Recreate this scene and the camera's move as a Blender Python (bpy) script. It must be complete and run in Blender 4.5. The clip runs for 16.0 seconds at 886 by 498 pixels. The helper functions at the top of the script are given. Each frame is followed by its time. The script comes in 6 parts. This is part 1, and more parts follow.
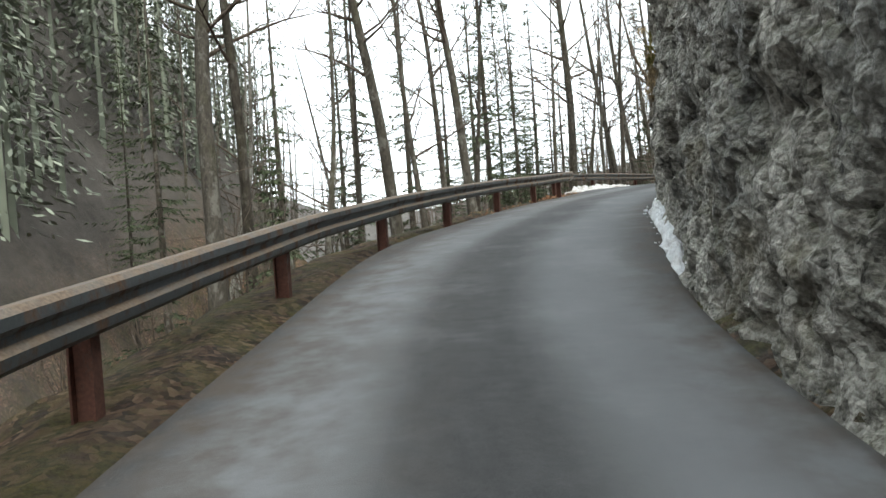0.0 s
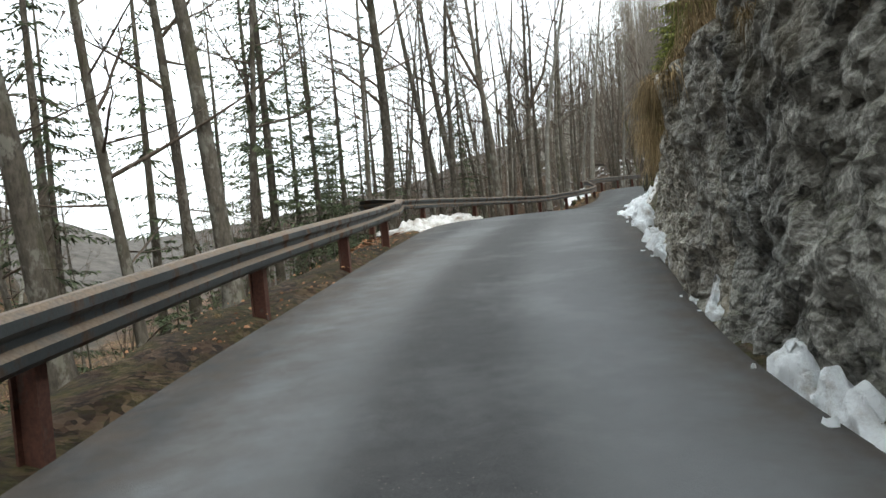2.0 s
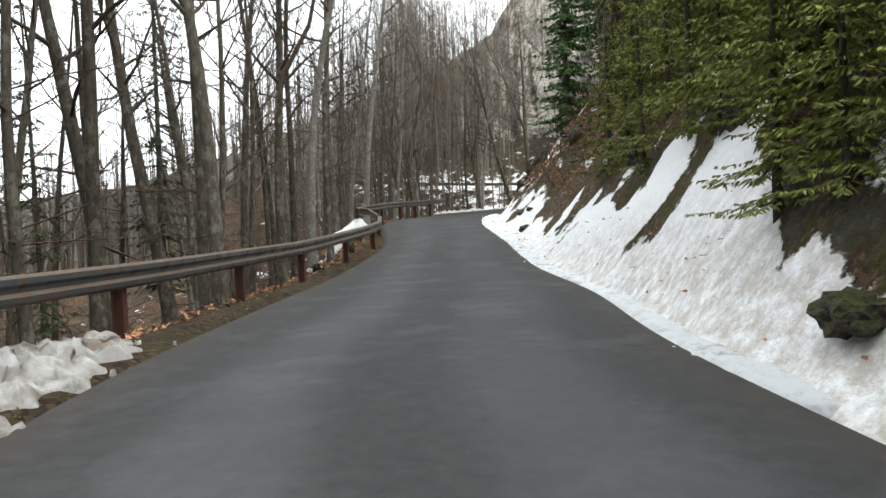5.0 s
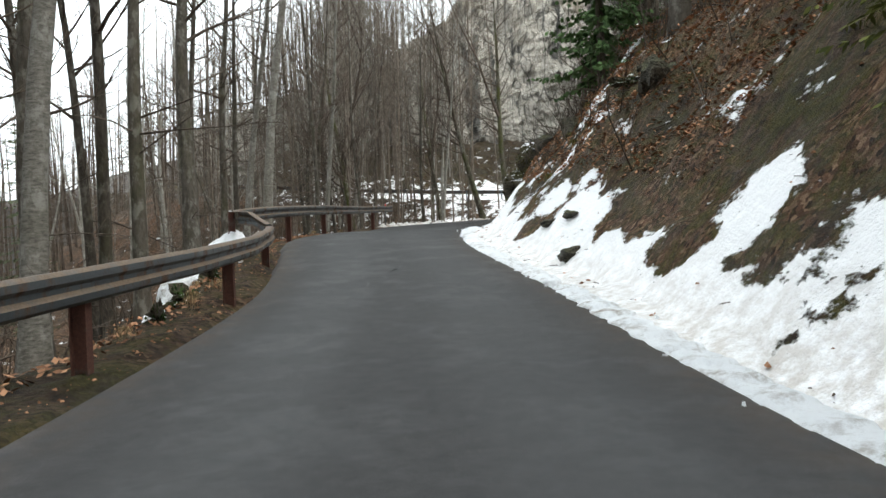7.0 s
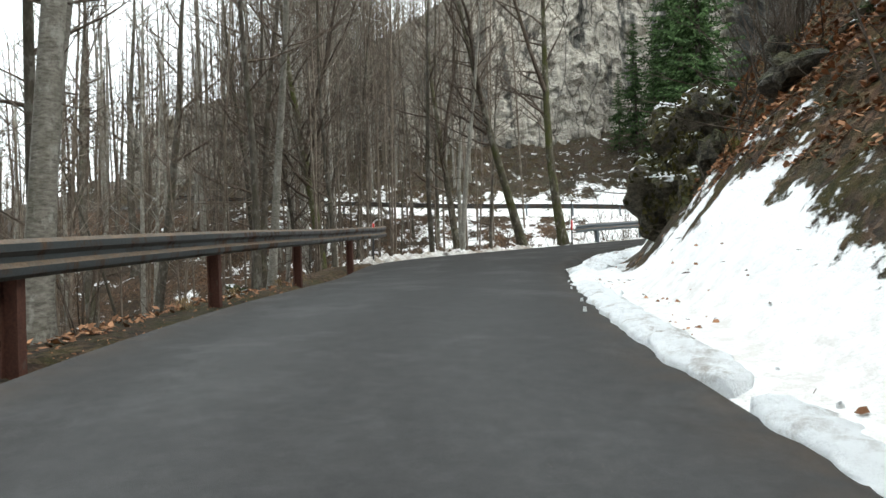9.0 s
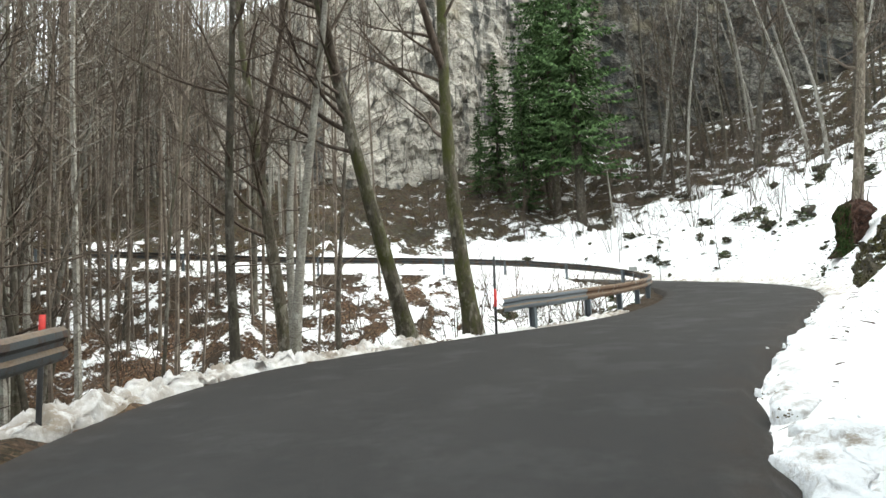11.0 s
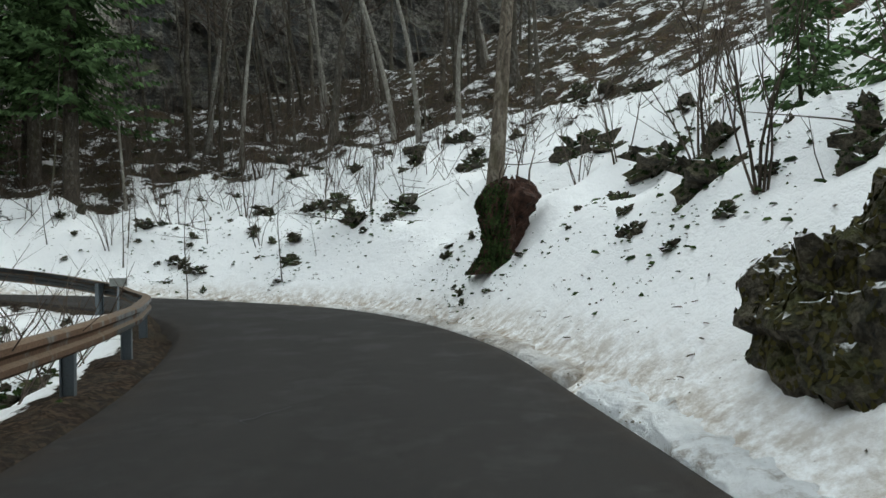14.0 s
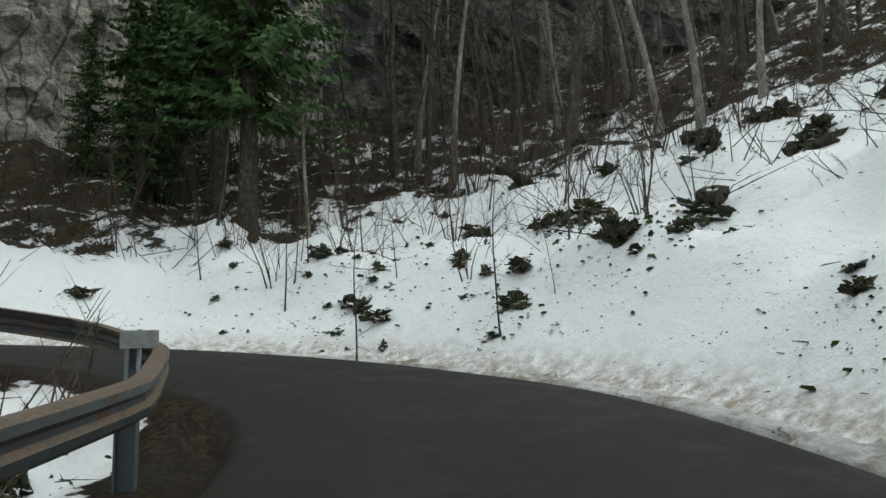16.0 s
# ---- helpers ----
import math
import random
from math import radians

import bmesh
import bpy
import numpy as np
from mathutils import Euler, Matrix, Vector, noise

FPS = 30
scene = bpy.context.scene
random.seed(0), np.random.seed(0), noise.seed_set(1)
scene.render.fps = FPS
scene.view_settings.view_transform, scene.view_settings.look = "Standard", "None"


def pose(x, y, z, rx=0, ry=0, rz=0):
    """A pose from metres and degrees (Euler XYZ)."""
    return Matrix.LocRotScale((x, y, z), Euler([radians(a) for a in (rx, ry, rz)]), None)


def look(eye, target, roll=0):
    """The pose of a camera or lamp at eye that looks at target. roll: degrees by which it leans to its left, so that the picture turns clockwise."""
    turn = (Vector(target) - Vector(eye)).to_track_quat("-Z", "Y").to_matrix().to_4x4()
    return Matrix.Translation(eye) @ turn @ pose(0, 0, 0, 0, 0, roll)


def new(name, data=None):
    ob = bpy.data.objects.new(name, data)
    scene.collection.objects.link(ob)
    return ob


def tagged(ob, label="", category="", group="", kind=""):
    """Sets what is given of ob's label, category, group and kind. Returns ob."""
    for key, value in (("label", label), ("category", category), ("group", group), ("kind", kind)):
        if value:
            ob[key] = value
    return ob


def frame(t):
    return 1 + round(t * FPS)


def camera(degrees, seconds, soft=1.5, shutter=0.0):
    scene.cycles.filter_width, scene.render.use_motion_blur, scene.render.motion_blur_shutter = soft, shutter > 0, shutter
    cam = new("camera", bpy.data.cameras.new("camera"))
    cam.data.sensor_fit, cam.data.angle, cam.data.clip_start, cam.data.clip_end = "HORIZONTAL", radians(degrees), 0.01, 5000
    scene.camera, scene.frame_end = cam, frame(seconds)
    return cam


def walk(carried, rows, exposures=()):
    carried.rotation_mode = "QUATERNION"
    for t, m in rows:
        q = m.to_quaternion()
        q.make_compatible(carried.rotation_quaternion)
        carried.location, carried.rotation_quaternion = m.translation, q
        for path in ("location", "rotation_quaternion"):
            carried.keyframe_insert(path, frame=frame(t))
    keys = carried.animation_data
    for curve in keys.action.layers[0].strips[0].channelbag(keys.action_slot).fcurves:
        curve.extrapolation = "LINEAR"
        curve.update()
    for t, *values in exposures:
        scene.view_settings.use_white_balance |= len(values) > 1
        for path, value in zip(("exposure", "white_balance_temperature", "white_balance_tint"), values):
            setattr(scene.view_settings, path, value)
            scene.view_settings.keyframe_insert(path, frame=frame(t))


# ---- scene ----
cam = camera(64.3, 16.0)

PATH = [
    (0, (0.086, 0.187, 1.21), (0.076, 2.187, 1.193), -4.1),
    (0.5, (0.219, 2.736, 1.502), (0.333, 4.733, 1.489), -4.9),
    (1, (0.475, 5.31, 1.794), (0.724, 7.294, 1.789), -5.6),
    (1.5, (0.829, 7.89, 2.162), (1.223, 9.85, 2.148), -5.8),
    (2, (1.326, 10.35, 2.475), (1.864, 12.276, 2.452), -5.5),
    (2.5, (1.98, 13.0, 2.813), (2.652, 14.884, 2.789), -5.4),
    (3, (2.74, 15.56, 3.115), (3.548, 17.389, 3.086), -5.1),
    (3.5, (3.772, 18.161, 3.36), (4.704, 19.93, 3.336), -4.6),
    (4, (4.891, 20.826, 3.57), (5.937, 22.531, 3.552), -4.3),
    (4.5, (6.22, 23.572, 3.847), (7.351, 25.222, 3.822), -3.7),
    (5, (7.823, 26.32, 4.155), (9.019, 27.922, 4.117), -2.7),
    (5.2, (8.561, 27.422, 4.262), (9.775, 29.011, 4.216), -2.3),
    (7.3, (17.599, 39.64, 4.556), (18.927, 41.136, 4.564), -2.3),
    (7.5, (18.493, 40.83, 4.67), (19.824, 42.324, 4.683), -2.2),
    (8, (20.748, 43.78, 4.94), (22.072, 45.279, 4.973), -1.9),
    (8.2, (21.613, 44.954, 5.032), (22.939, 46.451, 5.068), -2.0),
    (10.3, (30.909, 56.564, 6.454), (32.397, 57.896, 6.568), -1.9),
    (10.5, (31.75, 57.338, 6.523), (33.278, 58.621, 6.657), -1.9),
    (11, (33.929, 59.041, 6.73), (35.591, 60.142, 6.9), -2.7),
    (11.5, (36.295, 60.409, 6.959), (38.092, 61.265, 7.154), -3.3),
    (12, (38.787, 61.431, 7.125), (40.688, 62.011, 7.346), -3.4),
    (12.5, (41.415, 62.024, 7.221), (43.376, 62.35, 7.441), -2.8),
    (13, (44.05, 62.334, 7.351), (46.037, 62.454, 7.544), -2.0),
    (13.5, (46.662, 62.517, 7.5), (48.655, 62.498, 7.66), -1.9),
    (14, (49.245, 62.745, 7.612), (51.24, 62.686, 7.734), -2.4),
    (14.5, (51.723, 63.032, 7.675), (53.72, 63.029, 7.777), -2.9),
    (15, (54.056, 63.353, 7.759), (56.046, 63.509, 7.894), -3.2),
    (15.5, (56.389, 63.786, 7.847), (58.348, 64.14, 8.039), -2.9),
    (16, (58.792, 64.411, 7.98), (60.69, 64.978, 8.256), -1.2),
]
walk(cam, [(t, look(eye, target, roll)) for t, eye, target, roll in PATH],
     exposures=[(0, 1.15, 6500, 2), (1.5, 1.0, 6500, 2), (2.5, 1.12, 6550, 3), (4, 1.05, 6600, 3), (5, 0.92, 6650, 5), (7.5, 0.85, 6550, 3), (8.2, 0.82, 6550, 2),
                (10.5, 1.3, 6700, 2), (11.2, 1.3, 6700, 2), (12.0, 0.78, 6650, 1), (12.5, 0.42, 6550, 0), (13.5, 0.1, 6450, 0), (14.5, -0.1, 6450, -1), (16, -0.15, 6500, -1)])

# ---- world ----
world = bpy.data.worlds.new("overcast_sky")
scene.world = world
world.use_nodes = True
wn, wl = world.node_tree.nodes, world.node_tree.links
SUN_EL, SUN_AZ = radians(48), radians(150)
sky = wn.new("ShaderNodeTexSky")
sky.sky_type, sky.sun_disc = "NISHITA", False
sky.sun_elevation, sky.sun_rotation = SUN_EL, SUN_AZ
sky.air_density, sky.dust_density, sky.ozone_density = 1.0, 6.0, 1.0
grey = wn.new("ShaderNodeMix")
grey.data_type = "RGBA"
grey.inputs[0].default_value = 0.86
grey.inputs[7].default_value = (9.2, 9.6, 10.2, 1)
wl.new(sky.outputs[0], grey.inputs[6])
wl.new(grey.outputs[2], wn["Background"].inputs[0])
wn["Background"].inputs[1].default_value = 0.15
sun_data = bpy.data.lights.new("sun", "SUN")
sun_data.energy, sun_data.angle, sun_data.color = 0.6, radians(25), (1.0, 0.97, 0.93)
sun = new("sun", sun_data)
sun.rotation_euler = (radians(90) - SUN_EL, 0, math.pi - SUN_AZ)


# ---- materials ----
class Mat:
    """A small builder of node materials."""

    def __init__(self, name, rough=0.85, spec=0.3, metal=0.0):
        self.m = bpy.data.materials.new(name)
        self.m.use_nodes = True
        self.t = self.m.node_tree
        self.b = self.t.nodes["Principled BSDF"]
        self.b.inputs["Roughness"].default_value = rough
        self.b.inputs["Specular IOR Level"].default_value = spec
        self.b.inputs["Metallic"].default_value = metal
        self.geo = self.t.nodes.new("ShaderNodeNewGeometry")

    def link(self, a, b):
        self.t.links.new(a, b)
        return self

    def coords(self, scale=(1, 1, 1), source=None):
        n = self.t.nodes.new("ShaderNodeMapping")
        n.inputs["Scale"].default_value = scale
        self.link(source or self.geo.outputs["Position"], n.inputs[0])
        return n.outputs[0]

    def local(self, scale=(1, 1, 1)):
        n = self.t.nodes.new("ShaderNodeTexCoord")
        return self.coords(scale, n.outputs["Object"])

    def noise(self, scale, detail=4, rough=0.6, at=None, distort=0.0):
        n = self.t.nodes.new("ShaderNodeTexNoise")
        n.inputs["Scale"].default_value, n.inputs["Detail"].default_value = scale, detail
        n.inputs["Roughness"].default_value, n.inputs["Distortion"].default_value = rough, distort
        self.link(at or self.geo.outputs["Position"], n.inputs["Vector"])
        return n.outputs["Fac"]

    def voronoi(self, scale, feature="F1", at=None, out="Distance"):
        n = self.t.nodes.new("ShaderNodeTexVoronoi")
        n.feature = feature
        n.inputs["Scale"].default_value = scale
        self.link(at or self.geo.outputs["Position"], n.inputs["Vector"])
        return n.outputs[out]

    def ramp(self, fac, stops):
        n = self.t.nodes.new("ShaderNodeValToRGB")
        e = n.color_ramp.elements
        while len(e) < len(stops):
            e.new(0.5)
        for el, (p, c) in zip(e, stops):
            el.position = p
            el.color = (*c, 1) if not isinstance(c, (int, float)) else (c, c, c, 1)
        self.link(fac, n.inputs[0])
        return n.outputs[0]

    def math(self, op, a, b=0.5):
        n = self.t.nodes.new("ShaderNodeMath")
        n.operation = op
        for v, i in ((a, 0), (b, 1)):
            if isinstance(v, (int, float)):
                n.inputs[i].default_value = v
            else:
                self.link(v, n.inputs[i])
        return n.outputs[0]

    def mix(self, fac, a, b, kind="MIX"):
        n = self.t.nodes.new("ShaderNodeMix")
        n.data_type, n.blend_type = "RGBA", kind
        for v, i in ((fac, 0), (a, 6), (b, 7)):
            if isinstance(v, (int, float)):
                n.inputs[i].default_value = v
            elif isinstance(v, tuple):
                n.inputs[i].default_value = (*v, 1)
            else:
                self.link(v, n.inputs[i])
        return n.outputs[2]

    def attr(self, name):
        n = self.t.nodes.new("ShaderNodeAttribute")
        n.attribute_name = name
        return n.outputs["Fac"]

    def random(self):
        return self.t.nodes.new("ShaderNodeObjectInfo").outputs["Random"]

    def color(self, c):
        if isinstance(c, tuple):
            self.b.inputs["Base Color"].default_value = (*c, 1)
        else:
            self.link(c, self.b.inputs["Base Color"])
        return self

    def rough(self, r):
        self.link(r, self.b.inputs["Roughness"])
        return self

    def bump(self, h, strength=0.5, dist=0.02):
        n = self.t.nodes.new("ShaderNodeBump")
        n.inputs["Strength"].default_value, n.inputs["Distance"].default_value = strength, dist
        self.link(h, n.inputs["Height"])
        self.link(n.outputs[0], self.b.inputs["Normal"])
        return self


def asphalt_material():
    m = Mat("asphalt", 0.75, 0.35)
    fine, mid, big = m.noise(160, 3), m.noise(7, 5), m.noise(0.45, 5, 0.65)
    base = m.ramp(mid, [(0.3, (0.031, 0.031, 0.032)), (0.7, (0.05, 0.049, 0.049))])
    speck = m.ramp(fine, [(0.35, 0.6), (0.7, 1.25)])
    c = m.mix(1.0, base, speck, "MULTIPLY")
    dry = m.ramp(m.attr("wear"), [(0.0, 0.0), (1.0, 1.0)])
    dryness = m.math("MULTIPLY", dry, m.ramp(big, [(0.3, 0.65), (0.7, 1.0)]))
    c = m.mix(dryness, c, (0.18, 0.184, 0.19))
    dirt = m.math("MULTIPLY", m.attr("dirt"), m.ramp(m.noise(3.2, 5), [(0.35, 0.1), (0.62, 1.0)]))
    c = m.mix(dirt, c, (0.055, 0.042, 0.032))
    # darker, browner tone on the upper stretch
    c = m.mix(m.attr("upper_tone"), c, m.mix(1.0, c, (0.36, 0.325, 0.30), "MULTIPLY"))
    # damp patches and grit
    damp = m.ramp(m.noise(0.9, 6, 0.7), [(0.5, 0.0), (0.62, 0.2)])
    c = m.mix(damp, c, m.mix(1.0, c, (0.62, 0.62, 0.63), "MULTIPLY"))
    grit = m.math("MULTIPLY", m.ramp(m.voronoi(26, "F1"), [(0.09, 1.0), (0.15, 0.0)]), m.ramp(m.noise(0.8, 4), [(0.52, 0.0), (0.66, 0.7)]))
    c = m.mix(grit, c, (0.16, 0.14, 0.12))
    m.color(c)
    m.rough(m.ramp(damp, [(0.0, 0.8), (0.35, 0.55)]))
    return m.bump(fine, 0.45, 0.01).m


def ground_material():
    """Leaf litter, earth and grass, with snow where it lies."""
    m = Mat("hillside", 0.95, 0.15)
    leaf = m.voronoi(17, "F1", m.coords((1, 1, 0.7)), "Color")
    sep = m.t.nodes.new("ShaderNodeSeparateColor")
    m.link(leaf, sep.inputs[0])
    litter = m.ramp(sep.outputs[0], [(0.0, (0.035, 0.02, 0.014)), (0.35, (0.12, 0.064, 0.04)), (0.75, (0.23, 0.125, 0.076)), (1.0, (0.4, 0.26, 0.165))])
    # darker litter: wet soil, and the woods' shade painted on the uphill slope
    litter = m.mix(m.attr("soil_and_shade"), litter, m.ramp(sep.outputs[0], [(0.0, (0.01, 0.008, 0.006)), (0.5, (0.032, 0.022, 0.016)), (1.0, (0.085, 0.058, 0.04))]))
    big = m.noise(0.35, 5, 0.65)
    earth = m.mix(m.ramp(big, [(0.4, 0.0), (0.65, 1.0)]), litter, m.ramp(m.noise(9, 5), [(0.3, (0.018, 0.014, 0.01)), (0.7, (0.06, 0.045, 0.032))]))
    moss = m.math("MULTIPLY", m.attr("green"), m.ramp(m.noise(2.4, 6, 0.7), [(0.42, 0.0), (0.58, 1.0)]))
    grass = m.ramp(m.noise(26, 4), [(0.3, (0.035, 0.042, 0.012)), (0.6, (0.12, 0.115, 0.032)), (0.85, (0.24, 0.18, 0.07))])
    earth = m.mix(moss, earth, grass)
    rock = m.math("MULTIPLY", m.attr("rock"), m.ramp(m.noise(1.1, 6, 0.7), [(0.42, 0.0), (0.56, 1.0)]))
    stone = m.ramp(m.noise(5, 7, 0.75), [(0.25, (0.03, 0.03, 0.03)), (0.55, (0.12, 0.118, 0.11)), (0.8, (0.3, 0.295, 0.28))])
    earth = m.mix(rock, earth, stone)
    wood = m.ramp(m.noise(0.22, 8, 0.75), [(0.35, (0.055, 0.05, 0.046)), (0.65, (0.125, 0.112, 0.1))])
    earth = m.mix(m.attr("distant"), earth, wood)
    n1, n2 = m.noise(0.75, 8, 0.7, m.coords((1, 1, 1.5))), m.noise(7, 4, 0.6)
    f = m.math("ADD", m.math("MULTIPLY", n1, 0.8), m.math("MULTIPLY", n2, 0.2))
    f = m.math("ADD", f, m.math("SUBTRACT", m.attr("snow"), 0.5))
    cover = m.ramp(f, [(0.485, 0.0), (0.515, 1.0)])
    dirty = m.math("MULTIPLY", m.attr("slush"), m.ramp(m.noise(4.5, 6, 0.72), [(0.36, 0.0), (0.6, 1.0)]))
    speck = m.ramp(m.voronoi(7, "F1"), [(0.03, 1.0), (0.06, 0.0)])
    white = m.mix(m.noise(2.0, 4), (0.9, 0.91, 0.93), (0.95, 0.955, 0.96))
    white = m.mix(dirty, white, (0.34, 0.27, 0.195))
    white = m.mix(m.math("MULTIPLY", speck, m.ramp(m.noise(1.7, 3), [(0.5, 0.0), (0.6, 0.8)])), white, (0.10, 0.07, 0.05))
    m.color(m.mix(cover, earth, white))
    h = m.math("ADD", m.math("MULTIPLY", cover, 1.2), m.mix(cover, m.math("MULTIPLY", m.noise(24, 5, 0.7), 1.6), m.math("ADD", m.math("MULTIPLY", m.noise(3.2, 7, 0.62), 0.9), m.math("MULTIPLY", m.noise(22, 3), 0.25))))
    return m.bump(h, 0.95, 0.07).m


def rock_material(name, low, mid, high, scale=1.0, stain=0.5, moss=0.3, drip=0.2, snow=0.0):
    m = Mat(name, 0.8, 0.35)
    a, b = m.noise(1.6 * scale, 9, 0.75), m.noise(13 * scale, 6, 0.75)
    sep = m.t.nodes.new("ShaderNodeSeparateColor")
    m.link(m.voronoi(7.5 * scale, "F1", m.coords((1, 1, 1.3)), "Color"), sep.inputs[0])
    peb = m.t.nodes.new("ShaderNodeSeparateColor")
    m.link(m.voronoi(21 * scale, "F1", m.coords((1, 1, 1.2)), "Color"), peb.inputs[0])
    f = m.math("ADD", m.math("MULTIPLY", a, 0.44), m.math("ADD", m.math("MULTIPLY", b, 0.34), m.math("ADD", m.math("MULTIPLY", sep.outputs[0], 0.13), m.math("MULTIPLY", peb.outputs[0], 0.09))))
    c = m.ramp(f, [(0.37, low), (0.47, mid), (0.6, high)])
    streak = m.math("MULTIPLY", m.ramp(m.noise(0.8 * scale if drip > 0.1 else 0.55, 6, 0.65, m.coords((1, 1, drip))), [(0.5, 0.0), (0.64, 1.0)] if drip > 0.1 else [(0.52, 0.0), (0.59, 1.0)]), stain)
    c = m.mix(streak, c, (0.04, 0.042, 0.042))
    if drip < 0.1:
        joint = m.ramp(m.voronoi(0.42, "DISTANCE_TO_EDGE", m.mix(0.12, m.coords((1, 1, 0.33)), m.noise(0.9, 4), "ADD")), [(0.0, 0.85), (0.035, 0.0)])
        c = m.mix(joint, c, (0.035, 0.033, 0.03))
        c = m.mix(m.ramp(m.noise(2.2, 7, 0.7, m.coords((1, 1, 0.12))), [(0.53, 0.0), (0.63, 0.6)]), c, (0.075, 0.07, 0.062))
    tan = m.ramp(m.noise(0.5 * scale, 3), [(0.6, 0.0), (0.72, 0.55)])
    c = m.mix(tan, c, (0.30, 0.25, 0.17))
    up = m.t.nodes.new("ShaderNodeSeparateXYZ")
    m.link(m.geo.outputs["Normal"], up.inputs[0])
    g = m.math("MULTIPLY", m.ramp(up.outputs[2], [(0.1, 0.0), (0.6, 1.0)]), m.ramp(m.noise(1.8, 6, 0.7), [(0.4, 0.0), (0.6, moss)]))
    c = m.mix(g, c, m.ramp(b, [(0.3, (0.03, 0.035, 0.01)), (0.7, (0.1, 0.1, 0.03))]))
    if snow:
        lies = m.math("ADD", up.outputs[2], m.math("MULTIPLY", m.math("SUBTRACT", m.noise(2.6, 5), 0.5), 0.9))
        c = m.mix(m.ramp(lies, [(snow, 0.0), (snow + 0.05, 1.0)]), c, (0.9, 0.91, 0.93))
    m.color(c)
    h = m.math("SUBTRACT", m.math("MULTIPLY", b, 1.2), m.math("ADD", m.math("MULTIPLY", m.voronoi(9 * scale, "F1", m.coords((1, 1, 1.3))), 0.8), m.math("MULTIPLY", m.voronoi(24 * scale), 0.5)))
    m.rough(m.ramp(streak, [(0.0, 0.85), (0.5, 0.45)]))
    return m.bump(h, 0.9, 0.06 / scale).m


def bark_material(name, low, high, patch, moss=0.4, birch=False, green=(0.05, 0.052, 0.014), start=0.5):
    m = Mat(name, 0.9, 0.2)
    p = m.local((1, 1, 0.35 if not birch else 3.0))
    a, b = m.noise(11, 7, 0.72, p), m.noise(4.5, 6, 0.7, m.coords((1, 1, 0.6)))
    c = m.ramp(a, [(0.35, low), (0.65, high)])
    c = m.mix(m.ramp(b, [(0.52, 0.0), (0.6, 0.6)]), c, patch)
    g = m.ramp(m.noise(1.5, 6, 0.72, m.coords((1, 1, 0.5))), [(start, 0.0), (start + 0.14, moss)])
    c = m.mix(g, c, green)
    t = m.ramp(m.random(), [(0.0, 0.75), (1.0, 1.2)])
    m.color(m.mix(1.0, c, t, "MULTIPLY"))
    return m.bump(a, 0.7, 0.03).m


def needle_material(name, low, high):
    m = Mat(name, 0.9, 0.08)
    isl = m.geo.outputs["Random Per Island"]
    c = m.ramp(isl, [(0.0, low), (0.7, high), (1.0, tuple(v * 1.5 for v in high))])
    t = m.ramp(m.random(), [(0.0, 0.75), (1.0, 1.25)])
    m.color(m.mix(1.0, c, t, "MULTIPLY"))
    return m.m


def rust_metal(name, clean, rust, amount):
    m = Mat(name, 0.55, 0.5, 0.0)
    a, b = m.noise(3.5, 7, 0.7, m.coords((1, 1, 0.6))), m.noise(40, 4)
    r = m.ramp(a, [(0.55 - amount * 0.4, 0.0), (0.68 - amount * 0.4, 1.0)])
    c = m.mix(r, m.ramp(b, [(0.3, tuple(v * 0.8 for v in clean)), (0.7, clean)]), m.ramp(b, [(0.3, tuple(v * 0.5 for v in rust)), (0.75, rust)]))
    up = m.t.nodes.new("ShaderNodeSeparateXYZ")
    m.link(m.geo.outputs["True Normal"], up.inputs[0])
    dust = m.math("MULTIPLY", m.ramp(up.outputs[2], [(0.45, 0.0), (0.7, 1.0)]), m.ramp(m.noise(6, 5), [(0.3, 0.45), (0.6, 0.95)]))
    c = m.mix(dust, c, m.ramp(b, [(0.3, (0.11, 0.075, 0.05)), (0.7, (0.21, 0.155, 0.11))]))
    r = m.math("MAXIMUM", r, dust)
    m.color(c)
    met = m.math("SUBTRACT", 0.55, m.math("MULTIPLY", r, 0.5))
    m.link(met, m.b.inputs["Metallic"])
    m.rough(m.ramp(r, [(0, 0.42), (1, 0.9)]))
    return m.bump(b, 0.25, 0.004).m


def plain(name, c, rough=0.6, vary=0.25, scale=14):
    m = Mat(name, rough, 0.35)
    n = m.noise(scale, 5)
    m.color(m.ramp(n, [(0.3, tuple(v * (1 - vary) for v in c)), (0.7, tuple(min(1, v * (1 + vary)) for v in c))]))
    return m.bump(n, 0.2, 0.01).m


def snow_material(name="packed_snow", dirt=0.5, tone=1.0):
    m = Mat(name, 0.7, 0.25)
    a, b = m.noise(7, 8, 0.75), m.noise(1.2, 4)
    c = m.ramp(a, [(0.3, (0.76 * tone, 0.77 * tone, 0.78 * tone)), (0.5, (0.88 * tone ** 0.5, 0.9 * tone ** 0.6, 0.92 * tone ** 0.7))])
    d = m.math("MULTIPLY", m.ramp(m.noise(3.1, 7, 0.75), [(dirt, 0.0), (dirt + 0.15, 1.0)]), m.ramp(b, [(0.4, 0.15), (0.6, 0.9)]))
    m.color(m.mix(d, c, (0.25, 0.2, 0.15)))
    return m.bump(a, 0.95, 0.07).m


